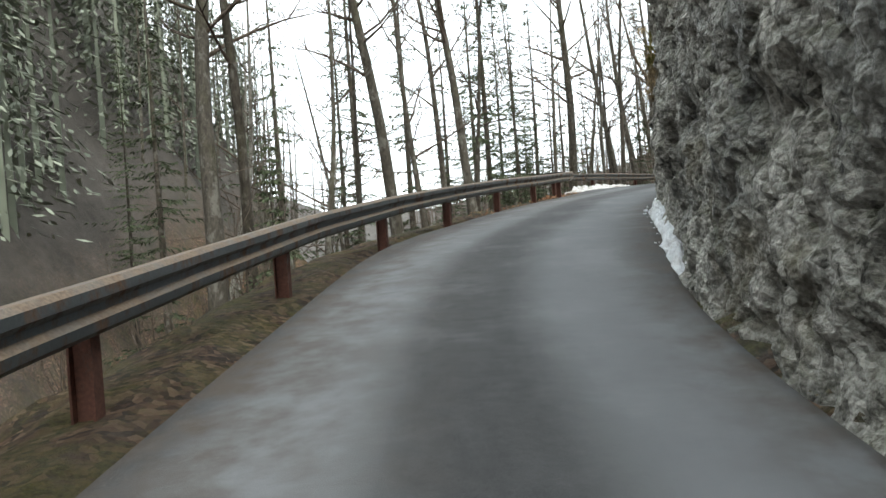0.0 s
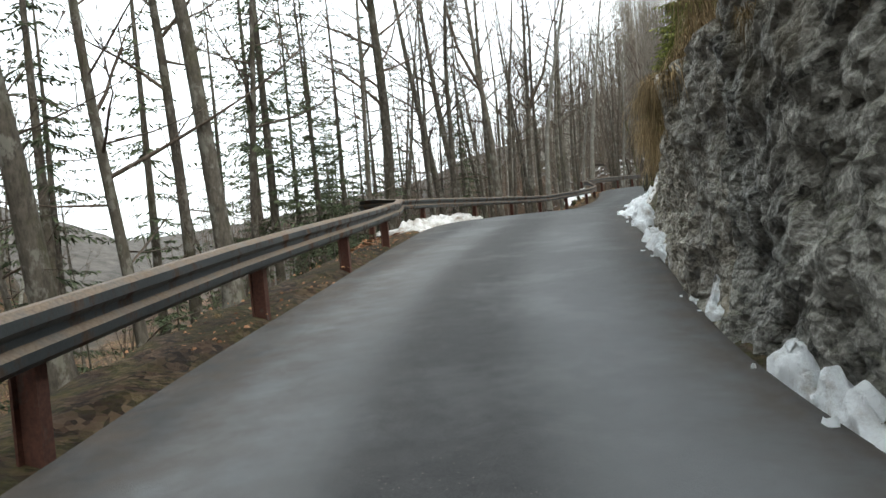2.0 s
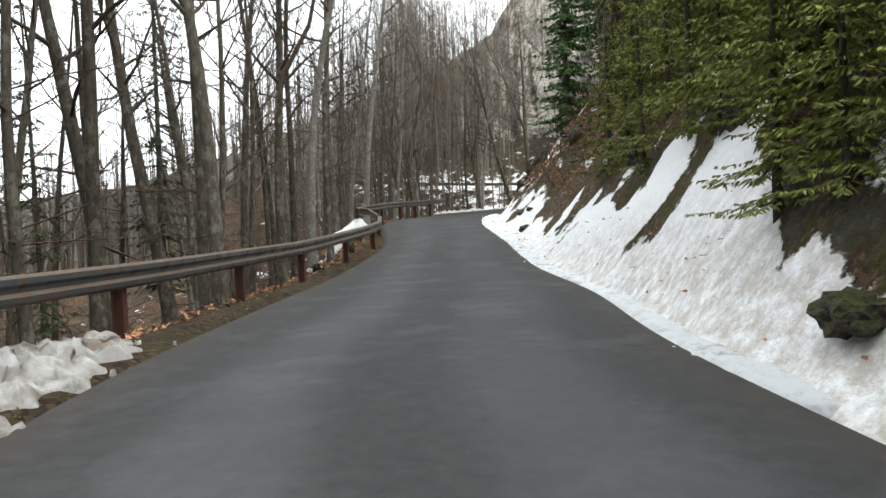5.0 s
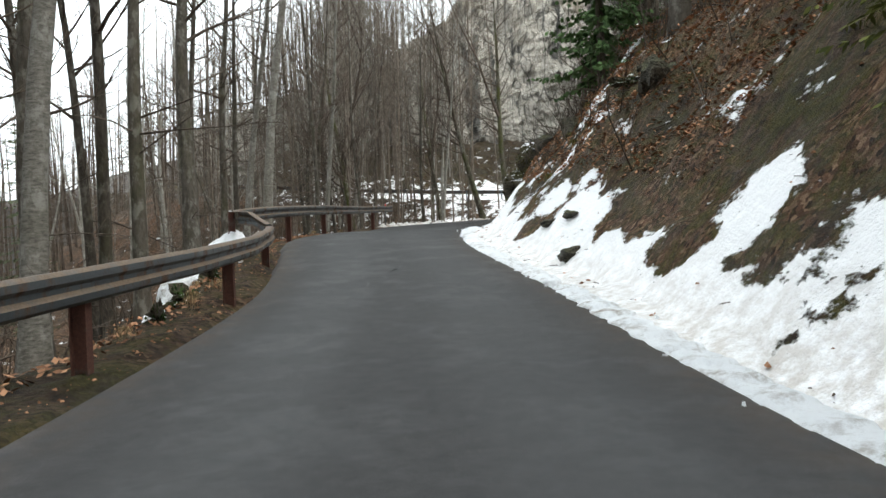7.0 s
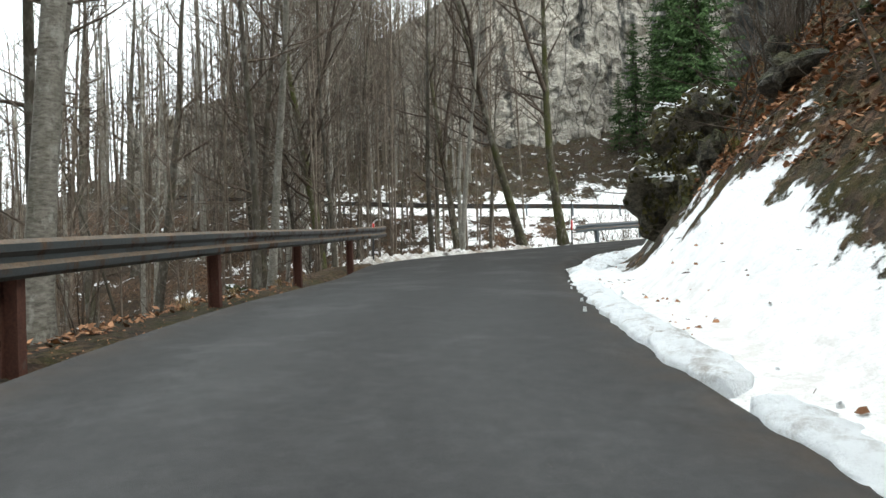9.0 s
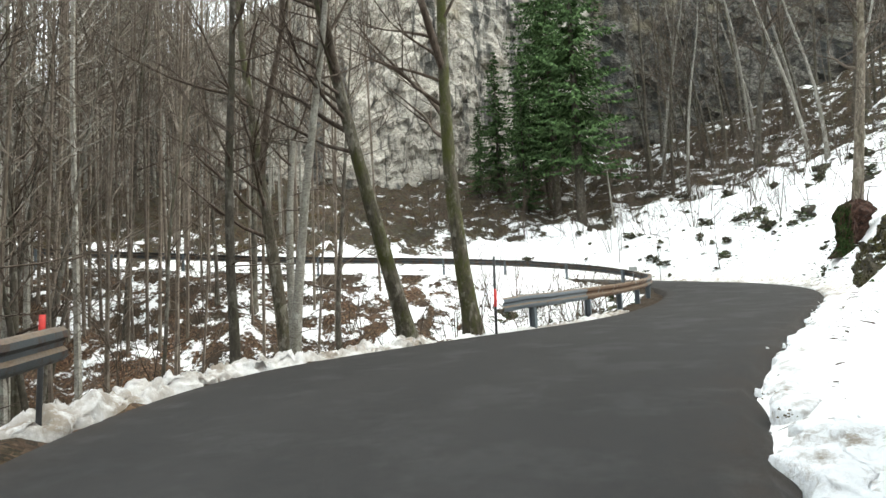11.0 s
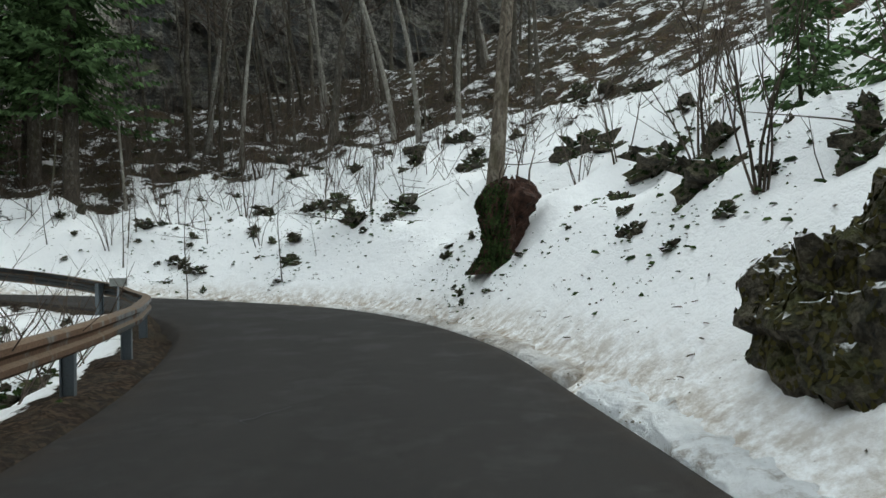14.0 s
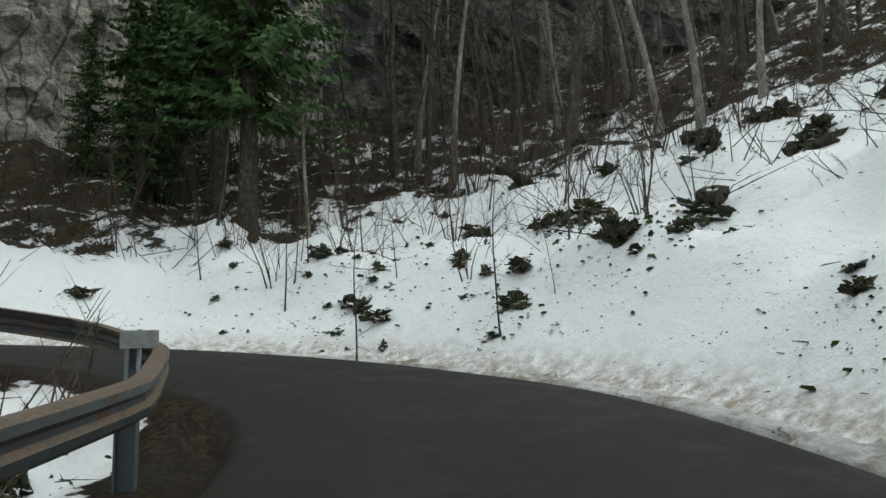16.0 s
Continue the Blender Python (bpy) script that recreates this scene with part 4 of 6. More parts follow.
kind("sapling_spruce", "spruce", spruce_meshes(21, 3.0, 0.04, 1.3, 15, NEEDLE, 0.03, 1.0, wide=1.2), "small bushy dark green spruce in the snow")
kind("yew1", "yew", spruce_meshes(15, 7, 0.1, 2.4, 26, NEEDLE_LIGHT, 0.02, 1.1), "bushy yellow-green conifer overhanging the snow bank")
kind("yew2", "yew", spruce_meshes(16, 8.5, 0.12, 2.4, 28, NEEDLE_MID, 0.03, 1.1), "bushy dark green conifer on the steep bank")
kind("larch", "thin_spruce", spruce_meshes(14, 18, 0.12, 1.9, 44, NEEDLE_THIN, 0.15, 1.0, gap=0.12, wide=0.8), "thin sparse conifer with short drooping twigs")

kind("hemlock", "spruce", spruce_meshes(18, 20, 0.17, 3.2, 40, NEEDLE_THIN, 0.06, 0.8, gap=0.3), "thin grey-green conifer with long drooping branches")

rng = random.Random(21)


def off_edge(s, d, side):
    r = [np.interp(s, ROAD_S, ROAD[:, k]) for k in range(5)]
    n = np.array([r[2] - r[0], r[3] - r[1]])
    n = n / np.linalg.norm(n)
    e = (r[2], r[3]) if side > 0 else (r[0], r[1])
    return e[0] + n[0] * d * side, e[1] + n[1] * d * side


# trees that stand out, one by one: kind, place, size, lean
for key, x, y, size, lx, ly in [
    ("big2", -4.6, 14.4, 0.8, 0, 2), ("slim2", -4.3, 15.8, 0.95, 0, 1), ("slim3", -3.4, 19.4, 0.95, 0, 4), ("big2", -1.24, 21.2, 0.75, 0, -1),
    ("slim3", -0.4, 23.6, 1.15, 0, -5), ("slim1", -2.9, 22.6, 0.8, 2, 6), ("big1", 1.1, 23.4, 0.72, 0, 0), ("slim2", 0.2, 26.5, 0.95, 0, 1), ("larch", 2.3, 32.5, 1.15, 0, 0),
    ("slim2", 1.5, 31.0, 0.9, 0, 3), ("larch", 4.57, 39.1, 1.0, 0, -2), ("slim1", 5.95, 36.5, 1.0, 0, 1), ("big2", 7.66, 41.4, 1.1, 0, 0),
    ("slim2", 12.0, 58.0, 1.1, 0, 0), ("larch", 11.2, 53.0, 1.0, 0, -1), ("slim1", 14.2, 55.2, 1.0, 0, -2), ("big2", 15.3, 52.9, 1.1, 0, -1),
    ("big1", 19.0, 51.6, 0.9, 0, 0), ("hemlock", 5.8, 41.9, 0.9, 0, 0), ("slim2", 13.0, 53.8, 1.2, 0, -1), ("slim1", 13.8, 44.8, 1.2, 0, 0),
    ("big1", 13.7, 43.2, 0.85, 0, 0), ("big2", 22.85, 54.4, 0.75, 0, 0), ("birch1", 18.0, 47.0, 1.1, 0, -1), ("larch", 15.1, 53.6, 1.1, 0, 1),
    ("slim1", 9.4, 46.0, 1.1, 0, 2), ("slim2", 16.6, 49.3, 1.0, 0, 0), ("slim3", 17.3, 50.4, 1.2, 0, -2), ("slim1", 20.2, 49.9, 1.0, 0, -1),
    ("slim2", 38.7, 76.3, 1.1, 0, 0), ("birch1", 35.6, 69.0, 1.0, 0, 0), ("slim1", 51.0, 74.6, 0.9, 0, 0),
    ("slim2", 21.8, 58.6, 1.0, 0, 0), 
    ("slim1", 14.7, 48.1, 1.0, 0, -1), ("slim3", 14.0, 44.0, 1.0, 0, -2), ("slim1", 19.3, 53.4, 1.0, 0, 0), 
    ("birch1", 27.7, 61.8, 1.0, 0, 0), ("slim1", 26.0, 59.5, 1.0, 0, -1),
    ("slim2", 10.3, 39.9, 1.0, 0, -1), ("slim1", 9.2, 39.0, 0.9, 0, -3),
    ("slim2", 21.0, 54.8, 1.1, 0, -1), ("birch1", 27.1, 58.9, 1.2, 0, -1), ("slim1", 24.5, 58.5, 0.9, 0, 0),
    ("slim1", 28.0, 63.0, 1.0, 0, 0), ("slim1", 35.0, 68.6, 1.0, 0, 0), ("slim3", 38.9, 70.4, 1.0, 0, 1),
    ("moss1", 48.5, 67.9, 0.8, -2, -11), ("moss1", 46.4, 68.3, 0.72, -4, -17), ("birch1", 44.2, 69.6, 0.8, 0, 0), ("birch1", 44.9, 70.2, 0.75, 0, 1),
    ("moss1", 45.4, 70.9, 0.7, 0, -6), ("slim1", 43.6, 70.6, 0.9, 0, -2), ("moss1", 39.5, 72.0, 0.8, 0, -3), ("slim2", 37.0, 72.2, 1.0, 0, 0),
    ("slim2", 41.4, 76.4, 0.9, 0, -2), ("slim1", 42.0, 76.0, 1.0, 0, -1), ("pole1", 41.5, 70.2, 0.6, 0, -3), ("slim2", 40.5, 79.0, 1.1, 0, 0),
    ("spruce1", 79.95, 77.8, 1.2, 0, 0), ("spruce1", 82.2, 80.6, 1.1, 0, 0), ("spruce2", 84.4, 86.6, 1.0, 0, 0), ("spruce2", 82.4, 87.2, 0.6, 0, 0), ("spruce1", 85.4, 82.6, 1.1, 0, 0), ("spruce2", 83.4, 83.6, 1.0, 0, 0), ("spruce2", 80.6, 82.4, 0.8, 0, 0), ("birch1", 80.3, 75.6, 0.55, 0, 0), ("pole1", 78.3, 77.9, 0.7, 0, 1),
    ("slim2", 85.0, 72.8, 0.9, 0, 0), ("slim2", 92.6, 74.8, 1.0, 0, 0), ("big2", 84.5, 67.0, 0.8, 0, -1), ("slim1", 91.5, 69.0, 1.1, 0, 0),
    ("birch1", 81.9, 62.65, 0.95, 0, -1), ("slim1", 80.1, 57.3, 0.9, 0, -5), ("birch1", 82.0, 60.8, 0.9, 0, -2), ("scaly", 68.3, 60.8, 0.9, 2, -6), ("slim1", 88.0, 60.5, 1.1, 0, -3),
    ("big2", 86.0, 57.5, 0.9, 0, -2), ("big1", 93.0, 58.5, 1.0, 0, -3), ("pole1", 79.5, 69.1, 0.35, 0, 4), ("pole1", 77.0, 72.2, 0.3, 0, -4),
    ("pole1", 75.0, 66.2, 0.3, 3, 2),
    ("slim2", 66.0, 101.0, 1.0, 0, 0), ("slim1", 70.0, 96.0, 1.0, 0, 0), ("spruce1", 36.5, 49.0, 0.8, 0, 0), ("spruce1", 40.0, 52.5, 0.8, 0, 0),
    ("spruce2", 34.0, 50.5, 0.9, 0, 0),
    ("slim2", 92.0, 66.0, 1.0, 0, 0)]:
    plant(key, x, y, scale=size, turn=rng.uniform(0, 6.28), lean=(lx, ly))
for x, y, size in ((-3.5, 30.5, 1.0), (-1.5, 35.5, 1.0), (-7.0, 31.0, 1.05), (2.0, 38.5, 0.95), (-5.5, 40.0, 1.1), (5.0, 45.5, 1.0), (0.5, 46.0, 1.1), (8.5, 48.5, 0.9), (-10.5, 26.5, 1.0)):
    plant("hemlock", x, y, scale=size, turn=x)
for i in range(12):
    x, y = off_edge(rng.uniform(4.5, 9.0), rng.uniform(2.0, 7.0), -1)
    plant("spruce4", x, y, scale=rng.uniform(0.35, 0.8), turn=x)
# tall brown woods behind the bend
for i in range(12):
    x, y = rng.uniform(31, 50), rng.uniform(76, 92)
    if height([x], [y])[3][0] < 0 and not (x > 46 and y < 78):
        plant(rng.choice(["wood1", "wood5", "wood4", "wood3", "wood1"]), x, y, scale=rng.uniform(1.0, 1.25), turn=rng.uniform(0, 6.28))
# conifers hanging over the snow bank
for s, d, key, size in [(8.1, 4.6, "yew1", 0.9), (8.6, 3.6, "yew1", 0.8), (9.0, 4.4, "yew2", 0.95), (9.3, 3.0, "yew1", 0.7), (9.7, 3.7, "yew2", 0.9), (10.0, 2.8, "yew1", 0.65),
                        (10.3, 3.9, "yew2", 1.0), (10.7, 2.9, "yew1", 0.65), (11.0, 3.9, "yew2", 0.95), (11.4, 3.6, "yew2", 0.8), (9.0, 6.2, "yew2", 1.2), (9.8, 6.4, "yew2", 1.2),
                        (10.6, 6.4, "yew2", 1.2), (11.4, 6.6, "spruce2", 0.9), (12.2, 8.0, "spruce2", 1.0), (7.6, 6.5, "yew1", 1.0), (8.2, 7.2, "yew2", 1.1), (9.4, 8.5, "spruce2", 1.0), (10.4, 9.0, "spruce2", 1.0),
                        (11.3, 9.5, "spruce1", 0.8), (8.5, 9.5, "spruce2", 1.1),
                        (7.9, 1.4, "yew1", 0.36), (8.05, 1.25, "yew1", 0.34), (8.25, 1.2, "yew2", 0.36), (8.5, 1.3, "yew1", 0.42), (8.15, 1.6, "yew2", 0.45), (8.65, 1.15, "yew2", 0.38), (8.8, 1.05, "yew1", 0.38), (9.0, 1.0, "yew2", 0.38), (9.3, 1.7, "yew1", 0.42), (8.95, 1.4, "yew1", 0.5), (7.78, 2.7, "yew1", 0.7), (7.92, 2.0, "yew1", 0.5), (7.75, 3.5, "yew2", 0.8), (8.05, 1.7, "yew2", 0.42), (7.98, 2.4, "yew1", 0.65), (8.15, 2.0, "yew1", 0.6), (8.3, 1.7, "yew2", 0.5), (8.45, 2.2, "yew1", 0.7), (8.0, 3.0, "yew1", 0.75), (7.9, 4.0, "yew2", 0.85), (8.62, 1.5, "yew2", 0.45), (8.35, 3.0, "yew2", 0.9), (8.5, 2.3, "yew1", 0.55), (8.8, 2.0, "yew2", 0.6), (9.15, 1.9, "yew1", 0.6), (9.5, 2.1, "yew2", 0.6), (9.8, 1.8, "yew1", 0.5), (10.15, 2.0, "yew2", 0.62), (10.5, 1.8, "yew2", 0.5),
                        (10.8, 2.1, "yew1", 0.5), (11.15, 2.3, "yew2", 0.6), (8.2, 3.2, "yew2", 0.7), (9.4, 4.8, "yew1", 0.9), (10.2, 5.0, "yew2", 1.0), (11.6, 4.4, "yew2", 0.7)]:
    x, y = off_edge(s, d, 1)
    plant(key, x, y, scale=size, turn=rng.uniform(0, 6.28))
# woods below the road
for i in range(44):
    s, d = rng.uniform(6.5, 18.5), 6.0 + rng.random() ** 1.1 * 24
    if s > 13.5 and d < 16:
        continue
    x, y = off_edge(s, d, -1)
    plant(rng.choice(["wood1", "wood2", "wood3", "wood4", "wood5", "wood6", "wood6", "larch", "wood1"]), x, y, scale=rng.uniform(0.75, 1.15), turn=rng.uniform(0, 6.28))
# woods in the gully inside the hairpin
tried = 0
while tried < 400:
    tried += 1
    x, y = rng.uniform(26, 60), rng.uniform(66, 100)
    g, s, o, side = height([x], [y])
    if side[0] < 0 and o[0] > 2.6 and not (x > 46.5 and y < 76) and y > 66 + max(0, x - 47) * 0.75 and tried % 17 == 0:
        plant(rng.choice(["wood1", "wood6", "wood3", "wood5", "wood3", "pole1", "wood6"]), x, y, scale=rng.uniform(0.7, 1.1), turn=rng.uniform(0, 6.28))
# woods above the road
for i in range(34):
    s, d = rng.uniform(12.6, 16.2), 5 + rng.random() * 22
    x, y = off_edge(s, d, 1)
    plant(rng.choice(["wood1", "wood4", "wood2", "wood2", "wood3"]), x, y, scale=rng.uniform(0.9, 1.15), turn=rng.uniform(0, 6.28))
for i in range(48):
    s, d = rng.uniform(16, 28), 10 + rng.random() * 20
    x, y = off_edge(s, d, 1)
    if x > 60 and y > 78:
        continue
    plant(rng.choice(["wood1", "wood3", "wood5", "wood6", "wood2", "wood1"]), x, y, scale=rng.uniform(0.75, 1.1), turn=rng.uniform(0, 6.28))


def far_woods(name, label, spots, conifer, bark=None, tall=(11, 19), limbs=16, thick=1.0):
    """Woods too far off to count, as one mesh each of stems and of foliage."""
    r = random.Random(5)
    xs, ys = np.array([p[0] for p in spots]), np.array([p[1] for p in spots])
    zs = height(xs, ys)[0]
    v, f = [], []
    for x, y, z in zip(xs, ys, zs):
        h = r.uniform(*tall)
        o = Vector((x, y, z - 0.4))
        if conifer:
            tube(v, f, [o, o + Vector((0, 0, h))], [0.2, 0.02], 4, False)
            for k in range(50):
                u = 0.04 + 0.94 * (k + r.random()) / 50
                ln = 2.6 * (1 - u) ** 0.8 * r.uniform(0.6, 1.15) + 0.15
                for q in range(7):
                    a = r.uniform(0, 6.283)
                    c = o + Vector((math.cos(a), math.sin(a), 0)) * ln * r.uniform(0.05, 0.95)
                    c.z += h * u - 0.35 * (c - o).length
                    g = r.uniform(0.35, 0.75)
                    d = Vector((math.cos(a) + r.uniform(-0.9, 0.9), math.sin(a) + r.uniform(-0.9, 0.9), -r.uniform(0.2, 1.1))).normalized() * g
                    w = Vector((-d.y, d.x, r.uniform(-0.4, 0.4))).normalized() * g * 0.17
                    b = len(v)
                    v.extend([c, c + d * 0.55 + w, c + d, c + d * 0.5 - w])
                    f.append((b, b + 1, b + 2, b + 3))
        else:
            t = o + Vector((r.uniform(-0.8, 0.8), r.uniform(-0.8, 0.8), h))
            tube(v, f, [o, o.lerp(t, 0.5) + Vector((r.uniform(-0.2, 0.2), 0, 0)), t], [0.12 * thick, 0.08 * thick, 0.02], 4, False)
            for k in range(limbs):
                u = r.uniform(0.3, 0.97)
                c = o.lerp(t, u)
                a = r.uniform(0, 6.283)
                d = Vector((math.cos(a), math.sin(a), r.uniform(0.4, 1.3))) * h * 0.2 * (1.2 - u)
                e = c + d
                tube(v, f, [c, e], [0.03 * thick, 0.01], 3, False)
                for q in range(3):
                    g = c.lerp(e, r.uniform(0.3, 1))
                    tube(v, f, [g, g + Vector((r.uniform(-1, 1), r.uniform(-1, 1), r.uniform(0, 1.1)))], [0.014, 0.006], 3, False)
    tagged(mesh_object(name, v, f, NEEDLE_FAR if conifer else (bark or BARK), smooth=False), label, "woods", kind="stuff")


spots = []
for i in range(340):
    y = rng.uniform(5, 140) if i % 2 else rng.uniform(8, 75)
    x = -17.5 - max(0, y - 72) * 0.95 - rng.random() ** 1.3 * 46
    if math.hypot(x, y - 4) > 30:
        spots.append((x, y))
far_woods("conifer_woods", "dense spruce woods on the gorge's far flank, painted pale for haze", spots, True)
spots = [(-9 - max(0, y - 72) * 0.95 - rng.random() * 24, y) for y in (rng.uniform(30, 110) for i in range(70))]
far_woods("leafless_woods", "grey-brown leafless woods across the gorge", spots, False)
spots = []
while len(spots) < 300:
    a, r = radians(rng.uniform(-66, 10)), rng.uniform(58, 190)
    x, y = 20 - math.sin(a) * r, 45 + math.cos(a) * r
    if x < 95 - max(0, y - 80) * 0.55 and not (56 < x and 60 < y < 104):
        spots.append((x, y))
for i in range(170):
    a, r = radians(rng.uniform(-34, 14)), rng.uniform(62, 140)
    spots.append((20 - math.sin(a) * r, 45 + math.cos(a) * r))
far_woods("leafless_woods", "brown leafless woods on the slopes beyond the road", spots, False, TWIG)
spots = [off_edge(rng.uniform(27.6, 32.0), 2.5 + rng.random() * 24, 1) for i in range(170)] + [off_edge(rng.uniform(29.5, 32.0), 2.5 + rng.random() * 12, -1) for i in range(24)]
spots = [p for p in spots if p[1] > 61 + 0.8 * (p[0] - 40) and p[0] < 71]
far_woods("leafless_woods", "tall grey-brown leafless woods along the upper road", spots, False, BIRCH, (16, 24), 26)


spots = []
while len(spots) < 42:
    x, y = rng.uniform(29, 60), rng.uniform(68, 104)
    g, s, o, side = height([x], [y])
    if side[0] < 0 and o[0] > 3 and y > 68 + max(0, x - 46) * 1.2:
        spots.append((x, y))
spots += [off_edge(rng.uniform(12.8, 16.6), 6 + rng.random() * 20, 1) for i in range(50)]
far_woods("leafless_thicket", "brown thicket of thin twiggy young trees in the gully", spots, False, TWIG_PALE, (8, 17), 34, 0.5)


spots = [(rng.uniform(42, 63), rng.uniform(80, 102)) for i in range(110)]
spots = [p for p in spots if p[1] > 84 + max(0, 55 - p[0]) * 0.3 or p[0] < 50]
spots = [p for p, far in zip(spots, near_road(np.array([p[0] for p in spots]), np.array([p[1] for p in spots]), 0, len(STATIONS) - 1)[1]) if far > 2.2]
far_woods("leafless_woods", "tall thin leafless woods round the upper road", spots, False, TWIG_PALE, (14, 21), 36, 0.55)


spots = [(rng.uniform(46, 61), rng.uniform(78, 98)) for i in range(70)] + [(rng.uniform(58, 68), rng.uniform(86, 99)) for i in range(22)]
spots = [p for p, far in zip(spots, near_road(np.array([p[0] for p in spots]), np.array([p[1] for p in spots]), 0, len(STATIONS) - 1)[1]) if far > 2.2]
far_woods("leafless_woods", "dense tall brown leafless woods behind the bend", spots, False, TWIG_PALE, (21, 28), 46, 0.6)


def leaf_litter(count, label):
    """Fallen leaves on the banks, too many to count."""
    r = random.Random(8)
    xs, ys = [], []
    for k in range(count):
        side = 1 if r.random() < 0.72 else -1
        s = r.uniform(11.8, 16.8) if side > 0 else r.uniform(7, 16)
        x, y = off_edge(s, (2.1 + r.random() * 7) if side > 0 else (0.7 + r.random() * 3), side)
        xs.append(x)
        ys.append(y)
    zs = height(np.array(xs), np.array(ys))[0]
    v, f = [], []
    for x, y, z in zip(xs, ys, zs):
        a, q = r.uniform(0, 6.283), r.uniform(0.03, 0.06)
        d, w = Vector((math.cos(a), math.sin(a), r.uniform(-0.5, 0.9))) * q, Vector((-math.sin(a), math.cos(a), r.uniform(-0.3, 0.6))) * q * 0.6
        c = Vector((x, y, z + 0.03))
        b = len(v)
        v.extend([c - d, c + w, c + d, c - w])
        f.append((b, b + 1, b + 2, b + 3))
    tagged(mesh_object("fallen_leaves", v, f, LEAVES, smooth=False), label, "leaves", kind="stuff")


leaf_litter(46000, "carpet of fallen red-brown beech leaves")


# ---- snow lying beside the road ----
def snow_pile(path, width, tall, label, seed, rugged=0.6, material=None, ragged=1.0):
    """A lumpy ridge of snow along path (x, y), resting on the ground."""
    line = resample([(x, y) for x, y in path], 0.06)
    n, cols = len(line), 25
    xs, ys, us = [], [], []
    for k in range(n):
        d = line[min(k + 1, n - 1)] - line[max(k - 1, 0)]
        d = d / np.linalg.norm(d)
        end = min(1.0, min(k, n - 1 - k) * 0.06 / max(width * 0.6, 0.3)) ** 0.5
        w = width * (0.72 + 0.5 * ragged * noise.noise(Vector((k * 0.054, seed, 0))) + 0.55 * ragged * noise.noise(Vector((k * 0.2, seed, 5)))) * max(end, 0.12)
        for c in range(cols):
            u = c / (cols - 1) * 2 - 1
            j = noise.noise(Vector((k * 0.13, c * 0.2, seed + 4))) * 0.16 * width * ragged
            xs.append(line[k][0] - d[1] * (u * w / 2 + j))
            ys.append(line[k][1] + d[0] * (u * w / 2 + j))
            us.append((1 - abs(u) ** 2.4) * end)
    zs = height(np.array(xs), np.array(ys))[0]
    if abs(zs.mean() - near_road(np.array(xs), np.array(ys), 0, len(STATIONS) - 1)[3].mean()) < 0.4:
        zs = np.maximum(zs, near_road(np.array(xs), np.array(ys), 0, len(STATIONS) - 1)[3] - 0.02)
    v, f = [], []
    for x, y, z, u in zip(xs, ys, zs, us):
        p = Vector((x * 2.1, y * 2.1, seed))
        lump = 0.62 + 0.45 * rugged * noise.noise(p * 0.7) + 0.4 * rugged * noise.noise(p * 2.1) + 0.3 * rugged * noise.noise(p * 4.3)
        cell = noise.voronoi(p * 3.4)
        lump += rugged * (0.34 * (noise.cell(cell[1][0] * 41) - 0.5) + 0.3 * (0.4 - cell[0][0]))
        v.append((x, y, z - (0.05 if u > 0.12 else 0.16) + max(0.0, u * tall * lump + (0.03 if u > 0.15 else 0))))
    for k in range(n - 1):
        for c in range(cols - 1):
            q = k * cols + c
            f.append((q, q + cols, q + cols + 1, q + 1))
    # crumbs that rolled off
    r = random.Random(seed)
    for c in range(int(n * 0.06 * 7 * ragged ** 1.5)):
        k = r.randrange(n)
        d = line[min(k + 1, n - 1)] - line[max(k - 1, 0)]
        d = d / np.linalg.norm(d)
        w = width * r.uniform(-0.62, 0.62)
        x, y, size = line[k][0] - d[1] * w, line[k][1] + d[0] * w, 0.02 + 0.09 * r.random() ** 2.5 * min(1, width) * ragged
        z = zs[k * cols + min(cols - 1, max(0, int((w / width + 0.5) * cols)))]
        b = len(v)
        for a in range(5):
            e = a * 1.257 + r.uniform(-0.3, 0.3)
            v.append((x + size * math.cos(e) * r.uniform(0.7, 1.3), y + size * math.sin(e) * r.uniform(0.7, 1.3), z - 0.04))
            v.append((x + size * 0.7 * math.cos(e) * r.uniform(0.6, 1.2), y + size * 0.7 * math.sin(e) * r.uniform(0.6, 1.2), z + size * r.uniform(0.5, 1.0)))
        f += [(b + 2 * a, b + 2 * ((a + 1) % 5), b + 2 * ((a + 1) % 5) + 1, b + 2 * a + 1) for a in range(5)]
        f.append(tuple(b + 2 * a + 1 for a in range(5)))
    return tagged(mesh_object("snow_ridge", v, f, material or SNOW), label, "snow", "snow piles beside the road")


def edge_path(a, b, d, side, step=0.15):
    return [off_edge(s, d(s) if callable(d) else d, side) for s in np.arange(a, b + 1e-6, step)]


snow_pile(edge_path(3.35, 5.1, 0.04, 1, 0.1), 0.34, 0.24, "thin ragged strip of melting snow at the rock's foot", 2, 1.0)
snow_pile(edge_path(5.3, 5.58, 0.08, 1, 0.05), 0.42, 0.28, "small lump of snow at the rock's foot", 3, 1.0)
snow_pile(edge_path(6.0, 6.45, 0.02, 1, 0.05), 0.42, 0.28, "small heap of melting snow at the rock's foot", 14, 0.7)
snow_pile(edge_path(6.75, 7.25, 0.06, 1, 0.05), 0.6, 0.5, "heap of white snow below the rock's end", 4, 0.65)
snow_pile(edge_path(7.25, 7.75, 0.0, 1, 0.1), 0.65, 0.3, "heap of white snow below the grassy bank", 5, 0.6)
snow_pile(edge_path(7.7, 8.5, 0.12, 1, 0.1), 0.7, 0.28, "lumpy edge of snow below the bank", 15, 0.9)
